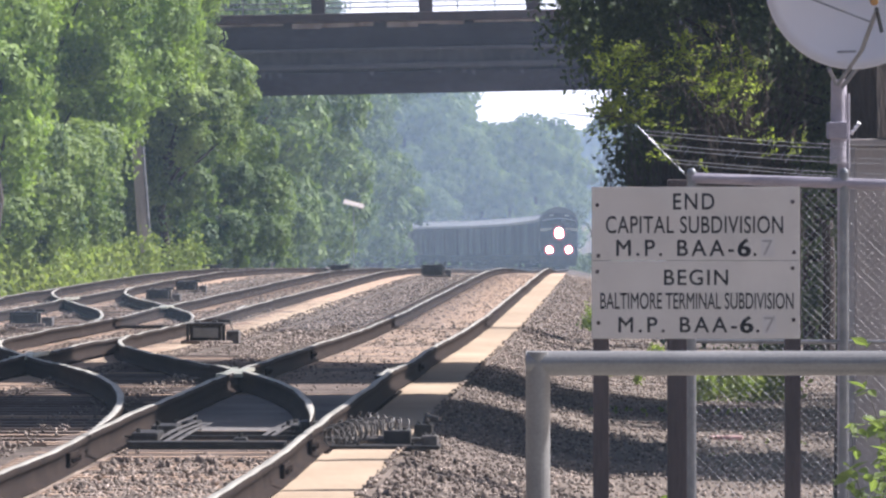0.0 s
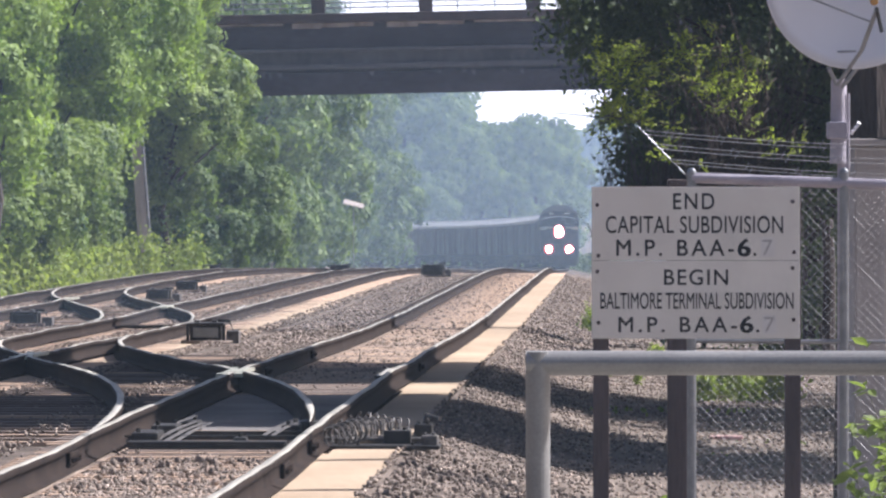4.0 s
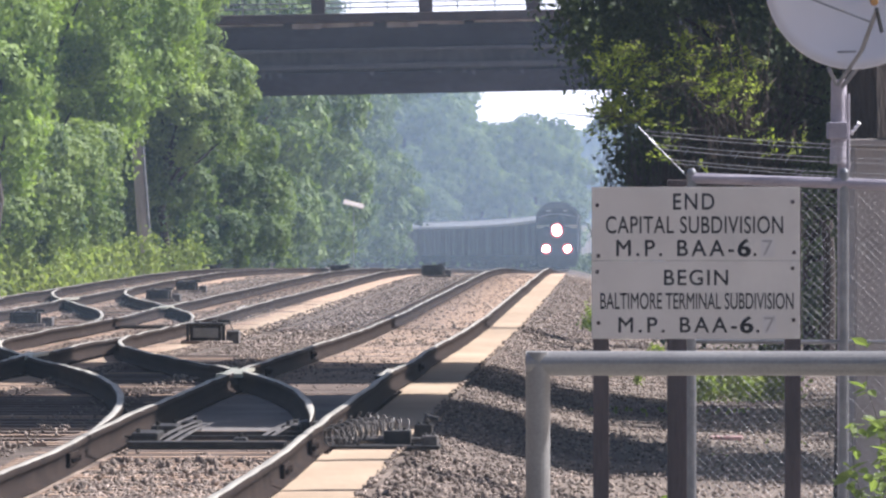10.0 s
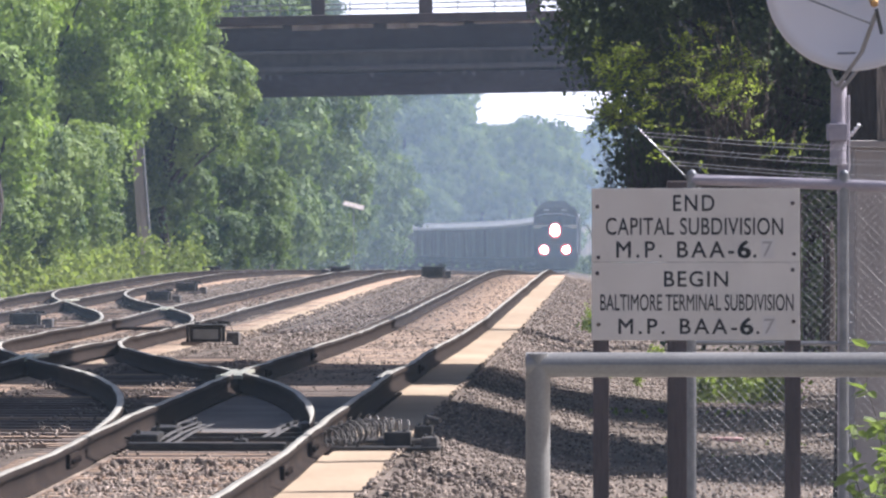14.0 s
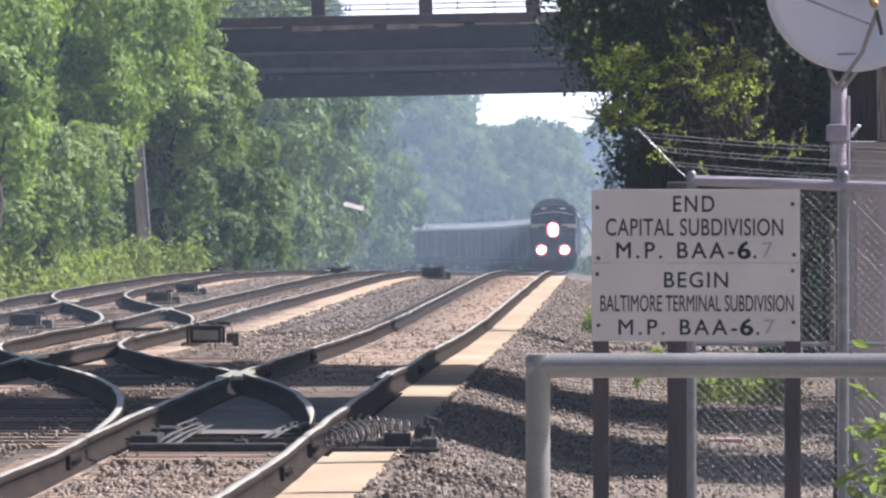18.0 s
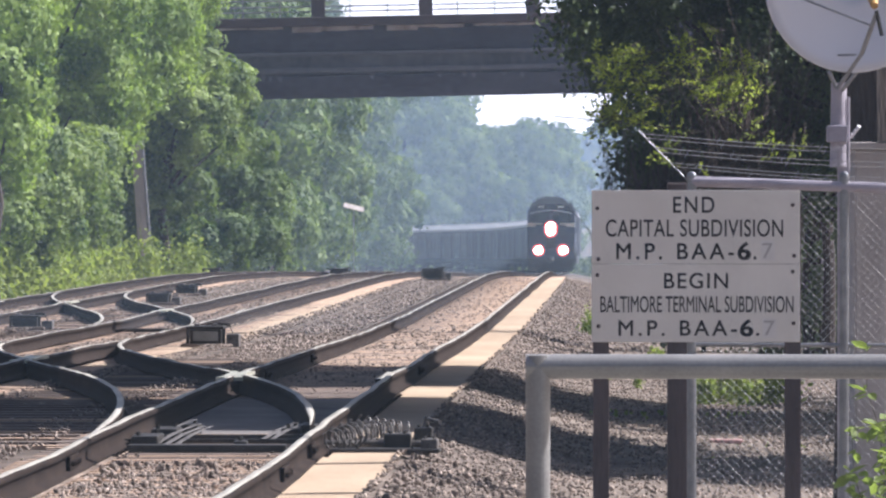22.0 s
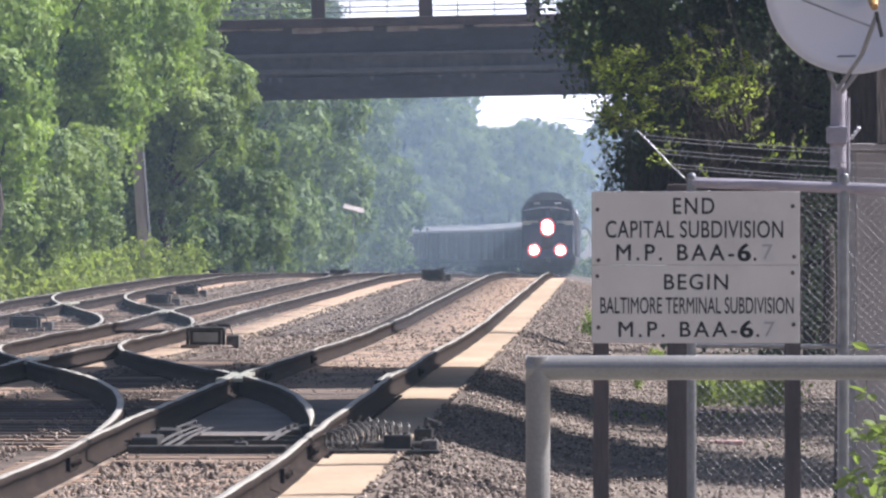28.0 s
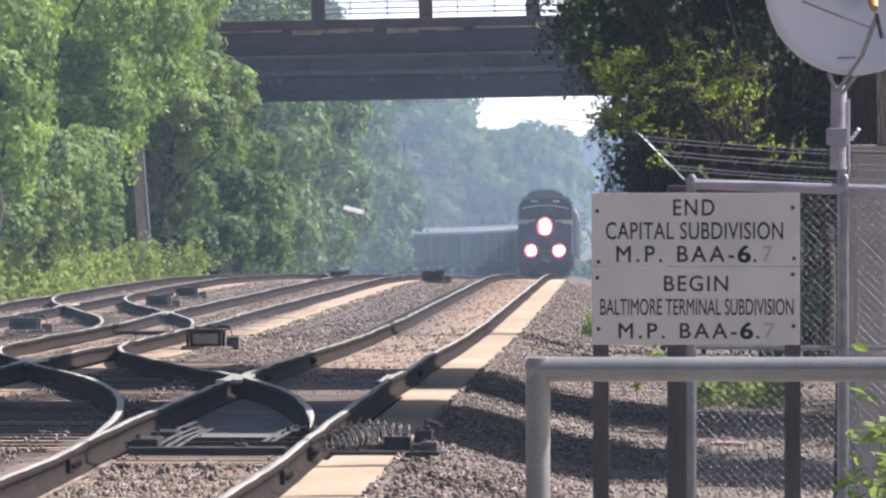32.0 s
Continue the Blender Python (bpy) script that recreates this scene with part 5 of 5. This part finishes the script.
# ---- trackside machines ----
def switch_machine(d, u, w, h, label, panel="dark_iron"):
    t = thing("switch_machine", label, "switch machine", on_track(d, u, -0.19), group="trackside machines")
    bm = bmesh.new()
    box(bm, -w / 2, w / 2, -0.5, 0.5, 0.05, h * 0.86, 0.02)
    part("case", bm, M["dark_iron"], t)
    bm = bmesh.new()
    box(bm, -w / 2 + 0.05, w / 2 - 0.05, -0.512, -0.49, 0.09, h * 0.78, 0.008)
    part("end_panel", bm, M[panel], t, "grey end panel" if panel == "grey_paint" else "")
    bm = bmesh.new()
    box(bm, -w / 2 - 0.03, w / 2 + 0.03, -0.53, 0.53, h * 0.86, h, 0.015)
    part("lid", bm, M["dark_iron"], t)
    bm = bmesh.new()
    box(bm, -w / 2 - 0.12, w / 2 + 0.12, -0.6, 0.6, 0, 0.05, 0.01)
    part("mounting_tie", bm, M["tie_old"], t)
    for s in (-1, 1):
        bm = bmesh.new()
        tube(bm, (s * (w / 2 + 0.03), -0.4, 0.05), (s * (w / 2 + 0.03), -0.4, h * 0.95), 0.022, seg=8)
        part("bracket", bm, M["dark_iron"], t)
    bm = bmesh.new()
    box(bm, w / 2 + 0.06, w / 2 + 0.24, -0.3, 0.25, 0.0, h * 0.62, 0.02)
    part("junction_box", bm, M["greasy"], t)
    bm = bmesh.new()
    bent(bm, [Vector((w / 2 + 0.15, -0.1, h * 0.6)), Vector((w / 2 + 0.10, -0.12, h * 1.08)), Vector((w / 2 - 0.06, -0.1, h * 1.10)), Vector((w / 2 - 0.12, -0.1, h))], [0.022] * 4, 6, True)
    part("conduit", bm, M["dark_iron"], t)
    for x in (-w * 0.3, w * 0.25):
        bm = bmesh.new()
        box(bm, x - 0.04, x + 0.04, -0.2, 0.0, h, h + 0.035, 0.008)
        part("lid_lug", bm, M["greasy"], t)
    return t


switch_machine(130.2, -2.95, 0.46, 0.30, "dark switch machine with a grey end panel beside the second track", "grey_paint")
switch_machine(257, -2.4, 0.55, 0.34, "dark trackside box between the tracks")
switch_machine(189, -6.7, 0.42, 0.24, "dark trackside box between second and third track")
switch_machine(207, -7.0, 0.40, 0.24, "dark trackside box between second and third track")
switch_machine(152, -7.0, 0.42, 0.24, "dark trackside box between second and third track")
switch_machine(320, -8.6 + 1.9, 0.6, 0.3, "dark trackside box between second and third track")
switch_machine(318, -11.2, 0.6, 0.3, "dark trackside box at the edge of the weeds")
# plate and post made up for a pale spot of unknown cause
plate = thing("trackside_plate", "small tilted plate standing in for a pale spot among the trees", "sign", pose(at(626, 0, 432).x, 432, tz(432) - 0.3))
bm = bmesh.new()
tube(bm, (0, 0, 0), (0, 0, 3.4), 0.02, seg=8)
part("post", bm, M["galv"], plate)
bm = bmesh.new()
box(bm, -0.5, 0.5, -0.18, 0.18, -0.02, 0.02, 0.01, pose(0, 0, 3.45, 38, 14, 0))
part("plate", bm, M["pole"], plate)

point = thing("point_machine", "oily black point machine with coiled springs beside the first track", "point machine", on_track(66.4, 1.25, -0.19))
for i in range(5):
    bm = bmesh.new()
    line = []
    turn = Euler((0, radians(-12 + 5 * i), radians(52 - 7 * i))).to_matrix()
    for k in range(73):
        a1 = k / 72 * 2 * math.pi * 6
        line.append(turn @ Vector((-0.19 + k / 72 * 0.38, 0.085 * math.sin(a1), 0.085 * math.cos(a1))) + Vector((-0.33 + 0.055 * i, -0.6 + 0.6 * i, 0.10)))
    for p0, p1 in zip(line, line[1:]):
        tube(bm, p0, p1, 0.0085, seg=5)
    part("coil_spring", bm, M["greasy"], point, "greasy coiled spring")
for name, x0, x1, y0, y1, z1 in (("gearbox", -0.04, 0.16, -0.5, -0.2, 0.13), ("crank_stand", 0.17, 0.30, 0.1, 0.5, 0.16), ("bearing_block", 0.02, 0.13, 0.5, 0.9, 0.11), ("bearing_block", 0.24, 0.36, -0.75, -0.45, 0.10),
                                 ("base_plate", -0.42, 0.38, -0.85, -0.35, 0.03), ("base_plate", -0.30, 0.34, 0.5, 1.0, 0.03)):
    bm = bmesh.new()
    box(bm, x0, x1, y0, y1, 0, z1, 0.015)
    for k in (0.25, 0.75):
        tube(bm, (x0 + (x1 - x0) * k, y0 + 0.06, z1 - 0.005), (x0 + (x1 - x0) * k, y0 + 0.06, z1 + 0.02), 0.014, seg=6)
    part(name, bm, M["dark_iron"] if name != "bearing_block" else M["greasy"], point)
bm = bmesh.new()
tube(bm, (0.24, 0.3, 0.12), (0.26, 0.3, 0.24), 0.02, seg=8)
tube(bm, (0.26, 0.3, 0.22), (0.36, 0.1, 0.20), 0.016, seg=8)
part("lever", bm, M["greasy"], point)
for y in (-0.3, 0.25):
    bm = bmesh.new()
    tube(bm, (-0.5, y, 0.06), (0.34, y, 0.06), 0.018, seg=8)
    part("connecting_rod", bm, M["greasy"], point)
heel = thing("point_fittings", "greasy point rods and braces inside the first track", "point fittings", on_track(66.0, 0, -0.19))
for x0, x1, y0, y1, z1 in ((-0.66, -0.46, 0.4, 1.3, 0.10), (-0.62, -0.42, 2.4, 3.2, 0.10), (-0.5, -0.34, 4.0, 4.7, 0.09), (0.36, 0.50, 2.6, 3.2, 0.10), (0.42, 0.58, 4.0, 4.6, 0.09), (0.10, 0.2, 0.2, 0.5, 0.07)):
    bm = bmesh.new()
    box(bm, x0, x1, y0, y1, 0, z1, 0.02)
    tube(bm, (x0 + 0.05, y0 + 0.1, z1), (x0 + 0.05, y0 + 0.1, z1 + 0.03), 0.018, seg=6)
    tube(bm, (x1 - 0.05, y1 - 0.1, z1), (x1 - 0.05, y1 - 0.1, z1 + 0.03), 0.018, seg=6)
    part("brace", bm, M["dark_iron"], heel, "oily black brace")
for x, y, dx, dy in ((-0.50, 0.3, 0.20, 2.6), (-0.42, 0.2, 0.20, 2.4), (-0.34, 0.4, 0.18, 2.2), (-0.60, 2.0, 0.22, 2.6), (0.30, 1.4, 0.22, 2.2), (0.24, 1.6, 0.20, 2.0)):
    bm = bmesh.new()
    bent(bm, [Vector((x, y, 0.03)), Vector((x + dx * 0.5, y + dy * 0.5, 0.09)), Vector((x + dx, y + dy, 0.12))], [0.022, 0.022, 0.018], 8)
    part("point_rod", bm, M["greasy"], heel, "worn greasy rod")
bm = bmesh.new()
box(bm, -0.30, 0.44, 2.35, 2.7, 0, 0.055, 0.006)
part("plank", bm, M["tie"], heel, "tan timber plank")
bm = bmesh.new()
box(bm, -0.66, 0.50, -0.15, 0.12, 0.0, 0.05, 0.008)
part("cross_channel", bm, M["dark_iron"], heel, "black strip across the track")
p = at(1286, 783, 81)
bm = bmesh.new()
box(bm, p.x - 0.15, p.x + 0.15, 81, 81.3, lie(4) - 0.01, lie(4) + 0.045, 0.015)
tagged(new("litter", mesh_of("litter", bm, M["red"])), "faded red plastic litter on the verge", "litter")

# ---- train ----
def truck(parent, y, axles, r=0.46):
    bm = bmesh.new()
    for s in (-1, 1):
        box(bm, s * 1.05 - 0.06, s * 1.05 + 0.06, y - axles * 0.75, y + axles * 0.75, 0.35, 0.75, 0.05)
    box(bm, -1.0, 1.0, y - 0.3, y + 0.3, 0.45, 0.8, 0.03)
    tr = part("truck", bm, M["under"], parent)
    for k in range(axles):
        yy = y + (k - (axles - 1) / 2) * 1.75
        for s in (-1, 1):
            bm = bmesh.new()
            tube(bm, (s * 0.69, yy, r), (s * 0.82, yy, r), r, seg=18)
            part("wheel", bm, M["under"], tr)


def locomotive(lit):
    t = thing("locomotive", "dark blue diesel locomotive with lit headlights" if lit else "dark blue diesel locomotive coupled behind", "locomotive")
    L = 21.5
    bm = bmesh.new()
    box(bm, -1.5, 1.5, 0.9, L - 0.6, 1.15, 1.55, 0.03)
    part("underframe", bm, M["under"], t)
    bm = bmesh.new()
    prism(bm, [(-0.95, 1.55), (0.95, 1.55), (0.95, 3.9), (0.7, 4.35), (-0.7, 4.35), (-0.95, 3.9)], 5.6, L - 1.2)
    part("hood", bm, M["blue"], t)
    bm = bmesh.new()
    prism(bm, [(-1.5, 3.1), (1.5, 3.1), (1.5, 4.2), (1.3, 4.6), (-1.3, 4.6), (-1.5, 4.2)], L - 6.0, L - 2.2)
    part("radiator", bm, M["roof_grey"], t)
    bm = bmesh.new()
    prism(bm, [(-1.52, 1.55), (1.52, 1.55), (1.52, 3.95), (1.25, 4.35), (0.6, 4.5), (-0.6, 4.5), (-1.25, 4.35), (-1.52, 3.95)], 3.1, 5.6)
    bmesh.ops.bevel(bm, geom=bm.edges[:], offset=0.03, segments=1, affect="EDGES")
    part("cab", bm, M["blue"], t)
    # roof edge greyed against the blue cab to read as sunlit
    bm = bmesh.new()
    prism(bm, [(-1.50, 4.02), (-1.24, 4.40), (-0.6, 4.56), (0.6, 4.56), (1.24, 4.40), (1.50, 4.02), (1.2, 4.30), (0.6, 4.45), (-0.6, 4.45), (-1.2, 4.30)], 2.92, 5.4)
    part("cab_roof", bm, M["roof_grey"], t, "cab roof edge, greyed to look sunlit")
    bm = bmesh.new()
    prism(bm, [(-1.15, 4.36), (1.15, 4.36), (1.02, 4.62), (0.8, 4.80), (0.4, 4.92), (-0.4, 4.92), (-0.8, 4.80), (-1.02, 4.62)], 3.4, 6.6)
    part("roof_unit", bm, M["roof_grey"], t)
    # visor coloured pale for the sun along the brow
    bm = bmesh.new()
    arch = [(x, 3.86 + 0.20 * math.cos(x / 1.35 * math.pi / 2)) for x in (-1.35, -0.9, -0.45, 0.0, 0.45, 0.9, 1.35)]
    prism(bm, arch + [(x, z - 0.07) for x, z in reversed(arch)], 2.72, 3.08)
    part("visor", bm, M["hopper_roof"], t, "visor over the windshield, painted pale to look sunlit")
    bm = bmesh.new()
    prism(bm, [(-1.15, 1.4), (1.15, 1.4), (1.2, 2.7), (0.95, 3.08), (-0.95, 3.08), (-1.2, 2.7)], 1.35, 3.1)
    bmesh.ops.bevel(bm, geom=bm.edges[:], offset=0.06, segments=2, affect="EDGES")
    nose = part("nose", bm, M["blue"], t)
    bm = bmesh.new()
    box(bm, -0.33, 0.33, 1.32, 1.36, 1.5, 2.45, 0.01)
    part("nose_door", bm, M["under"], nose)
    for s in (-1, 1):
        bm = bmesh.new()
        box(bm, min(s * 0.14, s * 1.34), max(s * 0.14, s * 1.34), 3.06, 3.10, 3.30, 3.92, 0.01)
        part("windshield", bm, M["glass"], t, "dark windshield pane")
        bm = bmesh.new()
        box(bm, min(s * 0.55, s * 1.50), max(s * 0.55, s * 1.50), 3.05, 3.10, 2.98, 3.22, 0.01)
        part("stripe", bm, M["yellow"], t, "pale yellow stripe")
        bm = bmesh.new()
        box(bm, s * 0.62 - 0.3, s * 0.62 + 0.3, 3.0, 3.08, 4.16, 4.36, 0.02)
        part("number_board", bm, M["glass"], t)
        bm = bmesh.new()
        box(bm, s * 0.62 - 0.2, s * 0.62 + 0.2, 2.985, 3.0, 4.21, 4.31)
        part("number_bar", bm, M["sign"], t)
        bm = bmesh.new()
        tube(bm, (s * 0.78, 0.64, 1.47), (s * 0.78, 0.82, 1.47), 0.29, 0.20, 18)
        can = part("ditch_light", bm, M["under"], t)
        # lens drawn larger than life to match its glare
        bm = bmesh.new()
        tube(bm, (s * 0.78, 0.61, 1.47), (s * 0.78, 0.65, 1.47), 0.24 if lit else 0.1, seg=18)
        part("lens", bm, M["lamp"] if lit else M["glass"], can, "bright lit lens" if lit else "")
        # glowing ring added around the lens as its halo
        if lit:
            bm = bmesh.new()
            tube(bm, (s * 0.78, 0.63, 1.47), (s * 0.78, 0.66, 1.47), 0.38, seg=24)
            part("reflector", bm, M["halo_ring"], can, "red glowing ring added as the lamp's halo")
        bm = bmesh.new()
        for k in range(4):
            box(bm, s * 1.30 - 0.2, s * 1.30 + 0.2, 0.92, 1.25, 0.4 + k * 0.27, 0.43 + k * 0.27)
        box(bm, s * 1.52 - 0.02, s * 1.52 + 0.02, 0.9, 1.3, 0.35, 1.3)
        part("step_well", bm, M["under"], t)
        bm = bmesh.new()
        tube(bm, (s * 1.45, 0.95, 1.2), (s * 1.45, 0.95, 2.45), 0.022, seg=6)
        tube(bm, (s * 1.45, 0.95, 2.45), (s * 1.45, 3.0, 2.55), 0.022, seg=6)
        tube(bm, (s * 0.35, 0.9, 2.3), (s * 1.45, 0.95, 2.45), 0.022, seg=6)
        part("handrail", bm, M["under"], t)
        bm = bmesh.new()
        box(bm, s * 1.46 - 0.05, s * 1.46 + 0.05, 5.6, L - 1.0, 1.5, 2.55)
        part("walkway_side", bm, M["blue"], t)
    for z in (2.93, 2.72):
        bm = bmesh.new()
        tube(bm, (0, 1.26, z), (0, 1.42, z), 0.29, 0.2, 18)
        can = part("headlight", bm, M["under"], t)
        bm = bmesh.new()
        tube(bm, (0, 1.21, z), (0, 1.25, z), 0.27 if lit else 0.1, seg=18)
        part("lens", bm, M["lamp"] if lit else M["glass"], can, "bright lit lens" if lit else "")
        # same added halo ring on the headlight
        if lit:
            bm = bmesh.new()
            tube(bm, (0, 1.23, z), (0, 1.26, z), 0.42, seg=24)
            part("reflector", bm, M["halo_ring"], can, "red glowing ring added as the lamp's halo")
    bm = bmesh.new()
    box(bm, -1.5, 1.5, 0.8, 1.0, 0.95, 1.5, 0.02)
    part("end_plate", bm, M["blue"], t)
    bm = bmesh.new()
    prism(bm, [(-1.45, 0.95), (1.45, 0.95), (1.35, 0.12), (0, 0.12), (-1.35, 0.12)], 0.55, 0.9)
    part("plow", bm, M["under"], t)
    bm = bmesh.new()
    box(bm, -0.18, 0.18, 0.0, 0.9, 0.72, 1.02, 0.05)
    part("coupler", bm, M["under"], t)
    bm = bmesh.new()
    box(bm, -1.3, 1.3, 8.0, 14.0, 0.35, 1.15, 0.15)
    part("fuel_tank", bm, M["under"], t)
    truck(t, 4.6, 3)
    truck(t, L - 4.6, 3)
    bm = bmesh.new()
    tube(bm, (-0.3, 7.0, 4.35), (-0.3, 7.9, 4.35), 0.16, seg=10)
    part("exhaust_stack", bm, M["under"], t)
    return t


def hopper_car():
    t = thing("hopper_car", "grey covered hopper car, its roof painted pale to look sunlit", "freight car", group="train of hopper cars")
    bm = bmesh.new()
    v0 = [(-1.55, 1.3, 1.15), (1.55, 1.3, 1.15), (1.55, 13.3, 1.15), (-1.55, 13.3, 1.15), (-1.6, 0.5, 4.0), (1.6, 0.5, 4.0), (1.6, 14.1, 4.0), (-1.6, 14.1, 4.0)]
    vs = [bm.verts.new(q) for q in v0]
    for q in ((3, 2, 1, 0), (0, 1, 5, 4), (1, 2, 6, 5), (2, 3, 7, 6), (3, 0, 4, 7), (4, 5, 6, 7)):
        bm.faces.new([vs[i] for i in q])
    part("body", bm, M["hopper"], t)
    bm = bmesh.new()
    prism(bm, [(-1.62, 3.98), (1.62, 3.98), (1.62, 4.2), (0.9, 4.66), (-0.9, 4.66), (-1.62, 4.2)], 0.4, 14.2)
    part("roof", bm, M["hopper_roof"], t, "roof painted pale to look sunlit")
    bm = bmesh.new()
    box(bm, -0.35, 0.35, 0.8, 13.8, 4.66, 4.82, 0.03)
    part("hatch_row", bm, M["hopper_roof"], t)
    for s in (-1, 1):
        for k in range(6):
            bm = bmesh.new()
            box(bm, s * 1.62 - 0.07, s * 1.62 + 0.07, 1.5 + k * 2.27, 1.65 + k * 2.27, 1.15, 3.9)
            part("side_rib", bm, M["hopper"], t)
    bm = bmesh.new()
    for k in range(3):
        y = 3.6 + k * 3.7
        bmesh.ops.create_cone(bm, cap_ends=True, segments=4, radius1=0.5, radius2=1.9, depth=0.8, matrix=pose(0, y, 0.78, 0, 0, 45))
    part("discharge_chute", bm, M["under"], t)
    bm = bmesh.new()
    box(bm, -0.15, 0.15, -0.1, 14.7, 0.78, 1.02, 0.02)
    part("centre_sill", bm, M["under"], t)
    for s in (-1, 1):
        bm = bmesh.new()
        box(bm, s * 1.5 - 0.05, s * 1.5 + 0.05, 0.2, 14.4, 0.62, 1.2, 0.02)
        part("side_sill", bm, M["under"], t)
    truck(t, 2.0, 2)
    truck(t, 12.6, 2)
    return t


TRAIN = [(locomotive(True), 0.0, 21.5), (locomotive(False), 21.8, 21.5)]
first = hopper_car()
for i in range(36):
    TRAIN.append((first if i == 0 else copy_thing(first, Matrix()), 43.6 + i * 14.75, 14.6))

# ---- ballast stones ----
g = np.random.default_rng(77)


def stones(name, n, d0, d1, u0, u1, size, power):
    d = d0 + (d1 - d0) * g.random(n) ** power
    u = g.uniform(u0, u1, n)
    keep = np.ones(n, bool)
    for c in (0, -SPACE, -2 * SPACE):
        q = np.abs(u - c)
        keep &= ~((q > 0.66) & (q < 1.33))
    keep &= ~((np.abs(u) < 0.66) & (g.random(n) < np.where((d > 63.5) & (d < 93), 0.93, np.where(d > 93, 0.72, 0))))
    keep &= ~((u > -3.3) & (u < -0.66) & (d > 66) & (d < 92) & (g.random(n) < 0.75))
    keep &= (g.random(n) < np.clip((3.6 - u) / 1.4, 0.55, 1))
    d, u = d[keep], u[keep]
    n = len(d)
    s = size * g.uniform(0.55, 1.3, n)
    bed = np.array([bed_height(a, b) if a < 1.4 else max(bed_height(a, b), lie(a) + uneven(a, b) + 0.012) for a, b in zip(u, d)])
    pos = np.stack([np.interp(d, DS, LX) + u, d, np.interp(d, DS, LZ) + bed + s * 0.18], 1)
    base = np.array([(1, 0, 0), (-1, 0, 0), (0, 1, 0), (0, -1, 0), (0, 0, 1), (0, 0, -1)], float)
    rot = g.normal(size=(n, 3, 3))
    q, _ = np.linalg.qr(rot)
    pts = (base[None] * g.uniform(0.55, 1.0, (n, 6, 1)) * np.array([0.62, 0.55, 0.42])) @ q
    pts[:, :, 2] *= 0.75
    v2 = pos[:, None] + pts * s[:, None, None]
    tri = np.array([(4, 0, 2), (4, 2, 1), (4, 1, 3), (4, 3, 0), (5, 2, 0), (5, 1, 2), (5, 3, 1), (5, 0, 3)])
    f2 = (np.arange(n)[:, None, None] * 6 + tri[None]).reshape(-1, 3)
    ob = new(name, raw_mesh(name, v2.reshape(-1, 3), f2, M["stone"]))
    return tagged(ob, "loose angular crushed stone ballast", "gravel", kind="stuff")


stones("loose_ballast", 150000, 55, 135, -10.4, 6.0, 0.040, 1.5)
stones("distant_ballast", 46000, 128, 280, -10.4, 3.6, 0.065, 1.4)


g3 = random.Random(5)
STONES = []
for k in range(8):
    bm = bmesh.new()
    bmesh.ops.create_icosphere(bm, subdivisions=1, radius=0.5)
    for v in bm.verts:
        v.co *= g3.uniform(0.72, 1.05)
    bmesh.ops.transform(bm, matrix=Matrix.Diagonal((1, 0.8, 0.62, 1)), verts=bm.verts[:])
    STONES.append(mesh_of("stone", bm, M["stone_piece"]))
for k in range(300):
    u = g3.choice((g3.uniform(1.45, 2.6), g3.uniform(1.45, 2.6), g3.uniform(-0.6, 0.6), g3.uniform(-2.3, -1.4)))
    d = g3.uniform(56.5, 66) if abs(u) > 0.66 else g3.uniform(56.5, 63)
    z = bed_height(u, d) if u < 1.4 else max(bed_height(u, d), lie(u) + uneven(u, d))
    o = part("stone", STONES[k % 8], None, ballast)
    o.matrix_basis = pose(tx(d) + u, d, z + 0.028, g3.uniform(0, 360), g3.uniform(0, 360), g3.uniform(0, 360)) @ Matrix.Scale(g3.uniform(0.045, 0.075), 4)


# ---- what moves ----
def motions():
    speed, front = 7.03, 731.0
    for car, behind, length in TRAIN:
        rows = []
        for k in range(17):
            t = k * 2.0
            a, b = front - speed * t + behind, front - speed * t + behind + length
            ax, bx, az, bz2 = spline(LINE, a), spline(LINE, b), spline(GRADE, a), spline(GRADE, b)
            rows.append((t, pose(ax, a, az, math.degrees(math.atan((bz2 - az) / length)), 0, math.degrees(-math.atan((bx - ax) / length)))))
        walk(car, rows)


motions()
